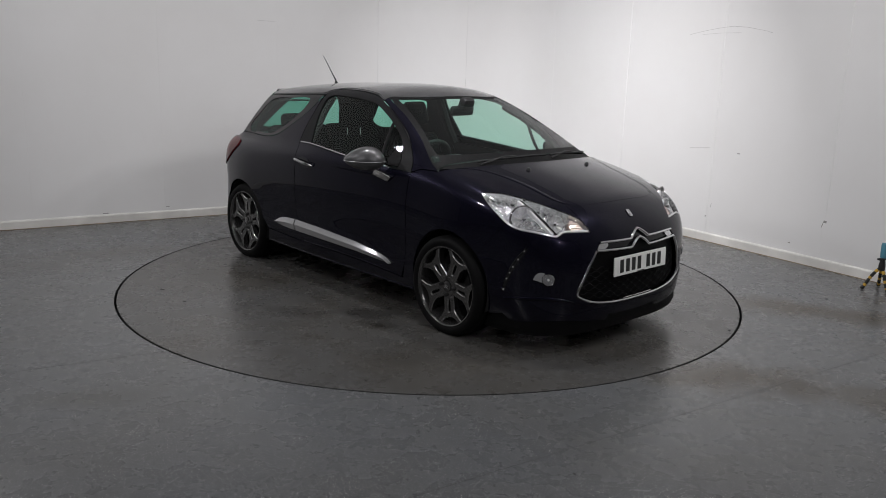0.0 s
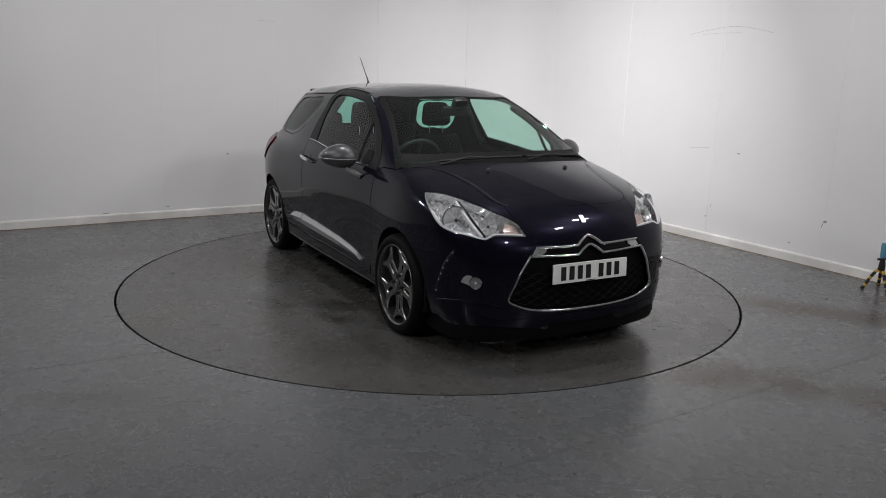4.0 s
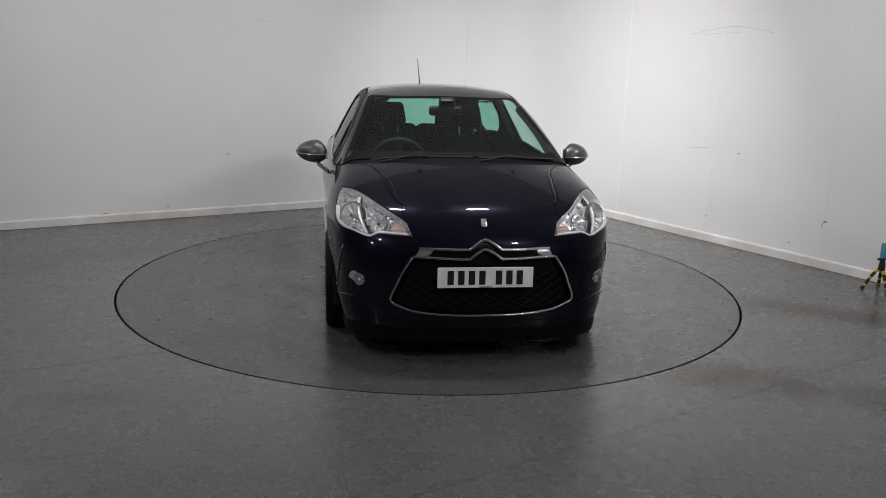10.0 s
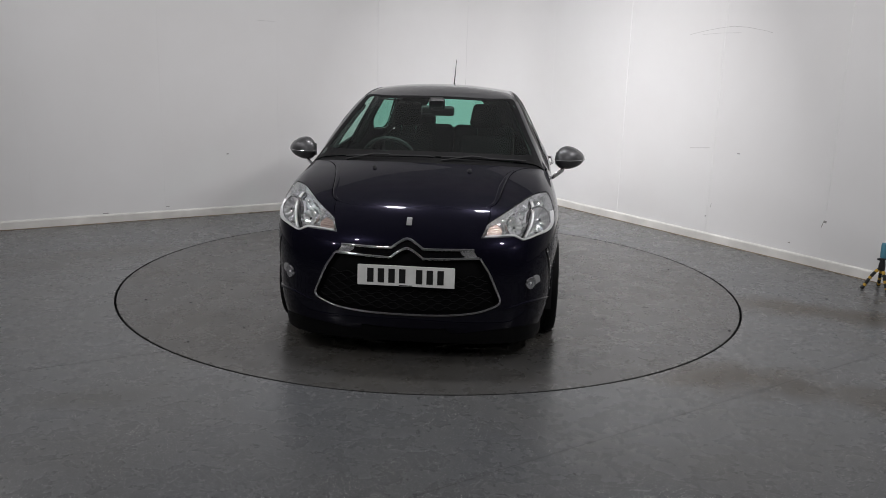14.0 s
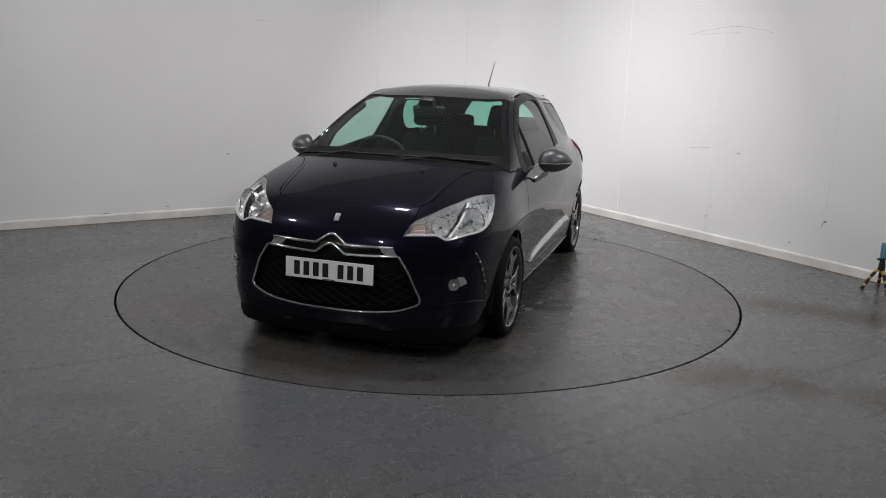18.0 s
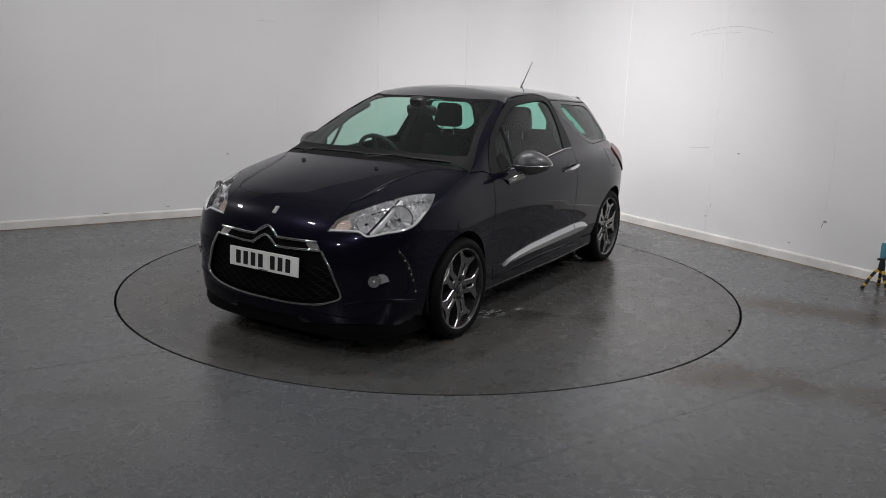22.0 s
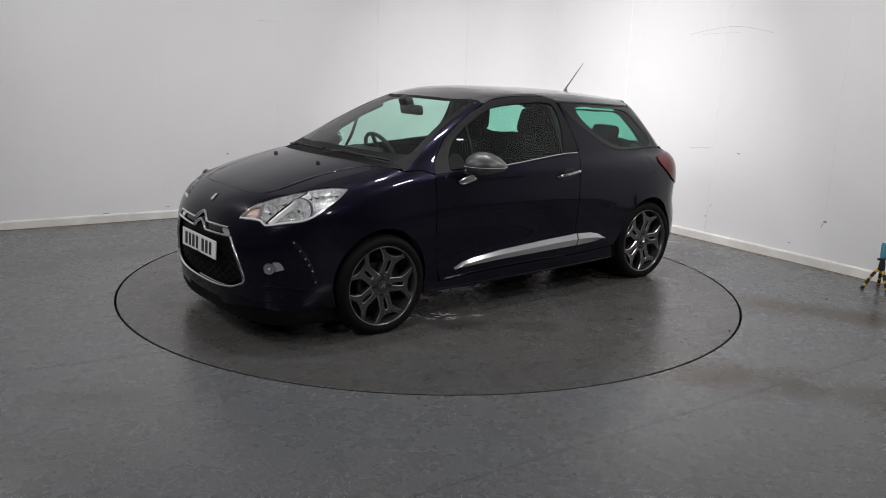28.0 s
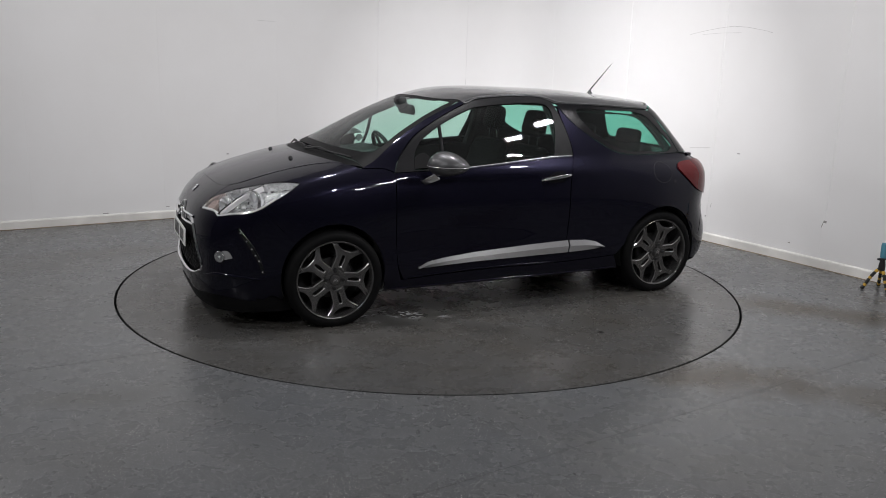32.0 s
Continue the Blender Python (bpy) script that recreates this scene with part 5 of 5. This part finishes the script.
bm = bmesh.new()
box(bm, (0, 0, 0), (0.52, 0.008, 0.111), 0.003)
plate = part("number_plate", bm, PLATE, car, "white number plate", smooth=False)
plate.matrix_basis = pose(2.031, 0, 0.4905, -3, 0, 90)
for k in range(7):
    x = -0.190 + 0.057 * k + (0.033 if k > 3 else 0)
    bm = bmesh.new()
    box(bm, (x, -0.0052, 0), (0.034, 0.0016, 0.076), 0.0)
    part("plate_bar", bm, INK, plate, "black bar", smooth=False)
bm = bmesh.new()
box(bm, (0, -0.0048, -0.0505), (0.07, 0.0012, 0.004), 0.0)
part("plate_bar", bm, INK, plate, "thin black bar", smooth=False)

# ---- mirrors, handles, wipers, aerial ----
for sd in (1, -1):
    bm = bmesh.new()
    bmesh.ops.create_uvsphere(bm, u_segments=32, v_segments=20, radius=1.0)
    for v in bm.verts:
        x, y, z = v.co
        k = 1.0 if z > 0 else 0.80
        back = 0.55 if x < 0 else 1.0
        v.co = (0.100 * x * back, 0.135 * y * (1 - 0.10 * z), 0.086 * z * k * (1 - 0.22 * y))
    geo = bm.verts[:] + bm.edges[:] + bm.faces[:]
    bmesh.ops.bisect_plane(bm, geom=geo, dist=1e-5, plane_co=(0, 0, -0.004), plane_no=(0, 0, -1), clear_outer=True)
    mm = pose(0.540, 0.918, 0.985, 0, 0, 50)
    cap = part("wing_mirror", placed(bm, mm, sd), CAP, car, "graphite wing mirror on a bright arm")
    bm = bmesh.new()
    bmesh.ops.create_uvsphere(bm, u_segments=32, v_segments=20, radius=1.0)
    for v in bm.verts:
        x, y, z = v.co
        back = 0.53 if x < 0 else 1.0
        v.co = (0.097 * x * back, 0.132 * y, 0.080 * z * (0.84 if z < 0 else 1) * (1 - 0.22 * y))
    geo = bm.verts[:] + bm.edges[:] + bm.faces[:]
    bmesh.ops.bisect_plane(bm, geom=geo, dist=1e-5, plane_co=(0, 0, -0.002), plane_no=(0, 0, 1), clear_outer=True)
    part("mirror_base", placed(bm, mm, sd), CAP, cap, "graphite lower housing")
    ring = [(0.1005 * math.cos(a) * (0.55 if math.cos(a) < 0 else 1.0), 0.1355 * math.sin(a), -0.003) for a in (2 * math.pi * k / 48 for k in range(48))]
    part("mirror_line", placed(tube(ring, 0.0022, 6, closed=True), mm, sd), BRUSH, cap, "thin bright line round the mirror")
    bm = bmesh.new()
    box(bm, (-0.008, 0.01, 0.0), (0.05, 0.11, 0.014), 0.005, (0, 0, 0))
    part("mirror_arm", placed(bm, pose(0.640, 0.845, 0.895, 38, -42, 10), sd), CHROME, cap, "bright mirror arm")
    bm = bmesh.new()
    box(bm, (0, 0, 0), (0.006, 0.16, 0.085), 0.004)
    part("mirror_glass", placed(bm, mm @ pose(-0.046, 0, 0.002), sd), MIRROR, cap, "mirror glass", smooth=False)
    hp = [(-0.195, 0.858), (-0.25, 0.868), (-0.33, 0.880), (-0.425, 0.889)]
    uv = outline(hp, 0.02, closed=False)
    p = lift("side", uv)
    nn = normals(p)
    s = np.linspace(0, 1, len(p))
    p = p + nn * (0.004 + 0.028 * np.minimum(1, np.sin(np.pi * s) * 1.9))[:, None]
    p[:, 1] *= sd
    bm = tube(p, 0.011, 10, radii=[0.007 + 0.005 * math.sin(math.pi * k) ** 0.5 if 0 < k < 1 else 0.006 for k in s])
    part("door_handle", bm, CHROME, car, "chrome door handle")
    # flat dark patch on the door, painted for the shade behind the handle
    skin("handle_shade_patch", "side", [outline([(-0.24, 0.845), (-0.31, 0.84), (-0.375, 0.86), (-0.375, 0.905), (-0.31, 0.912), (-0.25, 0.89)])], GLOSSB, car, "flat dark patch for the shaded hollow behind the handle", side=sd, offset=0.0015, depth=0.002)
    bm = lathe([(0.0, 0.016), (0.008, 0.015), (0.013, 0.008), (0.015, -0.004)], 14, "z")
    part("washer_jet", placed(bm, seat_on("top", (1.365, 0.285), 0.0), sd), BLACK, bonnet, "black washer jet")

for a, b, c in (((1.20, 0.10), (1.15, 0.38), (1.065, 0.62)), ((1.14, -0.50), (1.185, -0.25), (1.20, 0.06))):
    uv = outline([a, b, c], 0.03, closed=False)
    p = lift("top", uv)
    nn = normals(p)
    blade = part("wiper", tube(p + nn * 0.010, 0.005, 8), BLACK, car, "black windscreen wiper")
    part("wiper_arm", tube([tuple(p[0] + nn[0] * 0.002 + (0.02, 0, -0.01)), tuple(p[len(p) // 3] + nn[0] * 0.022), tuple(p[len(p) // 2] + nn[0] * 0.016)], 0.005, 8), BLACK, blade, "black wiper arm")
    part("wiper_rubber", tube(p + nn * 0.004, 0.003, 6), RUBBER, blade, "wiper rubber")

base = part("aerial_base", placed(lathe([(0.0, 0.032), (0.007, 0.03), (0.011, 0.018), (0.022, 0.006), (0.026, -0.004)], 20, "z"), seat_on("top", (-1.09, 0.0), 0.0)), BLACK, car, "black aerial foot")
part("aerial", tube([(-1.095, 0, 1.435), (-1.135, 0, 1.475), (-1.28, 0, 1.632)], 0.003, 8, radii=[0.006, 0.0045, 0.0022]), BLACK, base, "thin black roof aerial")
ring = [(-1.222 + 0.083 * math.cos(2 * math.pi * k / 24), 0.880 + 0.070 * math.sin(2 * math.pi * k / 24)) for k in range(24)]
trim_bar("filler_flap_gap", "side", ring, 0.004, 0.0006, GAP, car, "thin dark gap round the filler flap", closed=True, sink=0.002)
part("filler_cap_lock", placed(lathe([(0.0, 0.002), (0.012, 0.001), (0.014, -0.002)], 16, "z"), seat_on("side", (-1.325, 0.815), 0.0)), GLOSSB, car, "small round lock")

# ---- cabin ----
def seat(name, x, y, wide=0.50, back_top=1.04, label="charcoal cloth front seat"):
    bm = bmesh.new()
    box(bm, (x + 0.24, y, 0.53), (0.50, wide, 0.16), 0.06, (0, -8, 0), 3)
    s = part(name, bm, CLOTH, car, label)
    bm = bmesh.new()
    vs = box(bm, (0, 0, 0.27), (0.13, wide, 0.58), 0.055, (0, 0, 0), 3)
    for v in bm.verts:
        if v.co.z > 0.35:
            v.co.y *= 0.80
    bmesh.ops.transform(bm, matrix=pose(x - 0.02, y, back_top - 0.53, 0, -20, 0), verts=bm.verts)
    part("backrest", bm, CLOTH, s, "charcoal cloth backrest")
    bx, bz = x - 0.02 - 0.56 * math.sin(radians(20)), back_top
    for o in (0.06, -0.06):
        part("headrest_stalk", tube([(bx, y + o, bz - 0.04), (bx - 0.008, y + o, bz + 0.09)], 0.006, 8), CHROME, s, "chrome headrest stalk")
    bm = bmesh.new()
    box(bm, (0, 0, 0), (0.10, 0.25, 0.19), 0.045, (0, 0, 0), 3)
    for v in bm.verts:
        if v.co.z > 0:
            v.co.y *= 0.86
    bmesh.ops.transform(bm, matrix=pose(bx - 0.012, y, bz + 0.155, 0, -10, 0), verts=bm.verts)
    part("headrest", bm, CLOTH, s, "charcoal headrest")
    return s


seat("front_seat", -0.20, 0.31)
seat("front_seat", -0.20, -0.31)
for y in (0.33, -0.33):
    bm = bmesh.new()
    box(bm, (-0.95, y * 0.85, 0.57), (0.48, 0.55, 0.18), 0.06, (0, -6, 0), 3)
    rs = part("rear_seat", bm, CLOTH, car, "charcoal cloth rear bench")
    bm = bmesh.new()
    box(bm, (-1.20, y * 0.82, 0.80), (0.14, 0.54, 0.54), 0.05, (0, -18, 0), 3)
    part("backrest", bm, CLOTH, rs, "charcoal rear backrest")
    bm = bmesh.new()
    box(bm, (-1.27, y * 0.9, 1.09), (0.09, 0.25, 0.13), 0.04, (0, -10, 0), 3)
    part("headrest", bm, CLOTH, rs, "charcoal rear headrest")
bm = bmesh.new()
box(bm, (0.88, 0, 0.82), (0.62, 1.34, 0.22), 0.07, (0, 4, 0), 3)
box(bm, (0.70, -0.33, 0.935), (0.26, 0.40, 0.09), 0.035, (0, 8, 0), 3)
box(bm, (0.70, 0, 0.62), (0.30, 0.32, 0.45), 0.06, (0, -10, 0), 3)
dash = part("dashboard", bm, DASH, car, "charcoal dashboard")
bm = bmesh.new()
box(bm, (0.66, 0, 0.90), (0.02, 0.24, 0.09), 0.008, (0, -14, 0))
part("centre_vents", bm, GLOSSB, dash, "gloss black centre vents")
ring = [(0.185 * math.cos(2 * math.pi * k / 40), 0.185 * math.sin(2 * math.pi * k / 40), 0) for k in range(40)]
bm = tube(ring, 0.015, 10, closed=True)
swm = pose(0.48, -0.33, 0.915, 0, -64, 0)
bmesh.ops.transform(bm, matrix=swm, verts=bm.verts)
sw = part("steering_wheel", bm, DASH, car, "black steering wheel")
bm = bmesh.new()
box(bm, (0, 0, -0.015), (0.12, 0.13, 0.05), 0.025, (0, 0, 0), 3)
for ang in (0, 180, 270):
    a = radians(ang)
    box(bm, (0.11 * math.sin(a) * -1, 0.11 * math.cos(a), -0.008), (0.04 if ang != 270 else 0.13, 0.13 if ang != 270 else 0.04, 0.016), 0.006)
bmesh.ops.transform(bm, matrix=swm, verts=bm.verts)
part("wheel_boss", bm, DASH, sw, "boss and spokes")
bm = bmesh.new()
box(bm, (0.455, 0, 1.275), (0.035, 0.235, 0.070), 0.02, (0, 12, 4), 3)
rv = part("rear_view_mirror", bm, BLACK, car, "black interior mirror")
bm = bmesh.new()
box(bm, (0.50, 0, 1.325), (0.07, 0.11, 0.09), 0.025, (0, 25, 0), 2)
part("mirror_bracket", bm, BLACK, rv, "black sensor box and bracket")
bm = bmesh.new()
box(bm, (-0.25, 0, 0.31), (2.2, 1.36, 0.05), 0.01)
part("cabin_floor", bm, CLOTH, car, "dark cabin carpet", smooth=False)
bm = bmesh.new()
box(bm, (-1.52, 0, 0.70), (0.42, 1.10, 0.5), 0.05)
part("boot_trim", bm, DASH, car, "dark boot trim", smooth=False)
bm = bmesh.new()
box(bm, (-1.50, 0, 0.965), (0.40, 1.06, 0.02), 0.006, (0, 3, 0))
part("parcel_shelf", bm, DASH, car, "black parcel shelf", smooth=False)
half = [(0.36, 0.0), (0.345, 0.2), (0.30, 0.40), (0.20, 0.48, 1), (-0.4, 0.50), (-1.12, 0.45, 1), (-1.28, 0.3), (-1.31, 0.0)]
skin("headlining", "top", [outline(half + [(p[0], -p[1]) + tuple(p[2:]) for p in reversed(half[1:-1])])], CLOTH, car, "charcoal headlining", offset=-0.035, depth=0.004, step=0.08)
for sd in (1, -1):
    skin("door_trim", "side", [outline([(0.80, 0.90, 1), (0.78, 0.35, 1), (-0.38, 0.36, 1), (-0.44, 0.99, 1), (0.33, 0.935)])], DASH, car, "charcoal door trim", side=sd, offset=-0.05, depth=0.0, step=0.08)
    skin("quarter_trim", "side", [outline([(-0.46, 0.99, 1), (-0.42, 0.40, 1), (-1.35, 0.74, 1), (-1.45, 0.98, 1), (-1.34, 1.17), (-1.22, 1.29, 1), (-0.80, 1.318), (-0.44, 1.325, 1), (-0.43, 1.15)]),
          outline([(-0.585, 1.302), (-0.85, 1.296), (-1.08, 1.284), (-1.19, 1.24), (-1.29, 1.15), (-1.36, 1.05), (-1.15, 1.030), (-0.97, 1.036), (-0.86, 1.068), (-0.744, 1.128), (-0.661, 1.19), (-0.602, 1.25)])], DASH, car, "charcoal side trim round the rear window", side=sd, offset=-0.035, depth=0.0, step=0.06)
    bm = tube(lift("side", [(0.34, 1.29), (0.50, 1.22), (0.66, 1.12), (0.78, 1.00)]) * (1, sd, 1) - np.array([0, sd * 0.05, 0]), 0.028, 8)
    part("pillar_trim", bm, DASH, car, "charcoal pillar trim")
    bm = tube(lift("side", [(-0.40, 0.95), (-0.41, 1.1), (-0.40, 1.25), (-0.38, 1.34)]) * (1, sd, 1) - np.array([0, sd * 0.05, 0]), 0.035, 8)
    part("pillar_trim", bm, DASH, car, "charcoal pillar trim")

rt = [(0.0, rg[0][1] - 0.055), (0.25, rg[0][1] - 0.07), (0.50, rg[0][1] - 0.10), (0.60, 0.95), (0.56, 0.885), (0.0, 0.87)]
tr_out = [(0.0, rg[0][1] - 0.015), (0.3, rg[0][1] - 0.03), (glass_top[2][0], glass_top[2][1] - 0.02, 1), (g_side[0][0] - 0.05, g_side[0][1] - 0.03), (g_side[2][0] - 0.05, g_side[2][1], 1), (0.45, g_side[2][1] - 0.04), (0.0, g_side[2][1] - 0.05)]
skin("tailgate_trim", "rear", [rear_loop(tr_out), rear_loop(rt)], DASH, car, "charcoal trim round the rear glass", offset=-0.03, depth=0.0, step=0.06)
for sd in (1, -1):
    bm = tube(lift("side", [(-1.46, 0.93), (-1.42, 1.04), (-1.34, 1.16), (-1.24, 1.27), (-1.18, 1.295)]) * (1, sd, 1) - np.array([-0.02, sd * 0.05, 0.01]), 0.03, 10)
    part("pillar_trim", bm, DASH, car, "charcoal rear pillar trim")


# ---- unseen floodlight bodies added to carry the lamps, hung from the ceiling ----
for at, to, sx, sy, w, sp in LAMPS:
    fl = new("floodlight")
    m = look(at, to)
    fl.matrix_world = Matrix.Translation(at)
    tagged(fl, "unseen black floodlight, assumed to hang from the hall ceiling", "floodlight", "floodlights")
    bm = bmesh.new()
    box(bm, (0, 0, 0.024), (sx + 0.016, sy + 0.016, 0.036), 0.006)
    bmesh.ops.transform(bm, matrix=Matrix.Translation(-Vector(at)) @ m, verts=bm.verts)
    part("housing", bm, BLACK, fl, "black metal housing", smooth=False)
    part("hanger", tube([(0, 0, 0.06), (0, 0, WALL_H - at[2] - 0.02)], 0.012, 8), STEEL, fl, "steel hanger rod")
    bm = bmesh.new()
    box(bm, (0, 0, WALL_H - at[2] - 0.012), (0.09, 0.09, 0.022), 0.004)
    part("ceiling_plate", bm, STEEL, fl, "steel ceiling plate", smooth=False)


# ---- what moves ----
def heading(t):
    return -48.3147 - 3.36449 * t


def motions():
    rows_t, rows_c = [], []
    for k in range(33):
        a = heading(k)
        c, s = math.cos(radians(a)), math.sin(radians(a))
        rows_t.append((float(k), pose(0, 0, 0, 0, 0, a)))
        rows_c.append((float(k), pose(c * CAR_AT[0] - s * CAR_AT[1], s * CAR_AT[0] + c * CAR_AT[1], 0, 0, 0, a)))
    walk(turntable, rows_t)
    walk(car, rows_c)


motions()
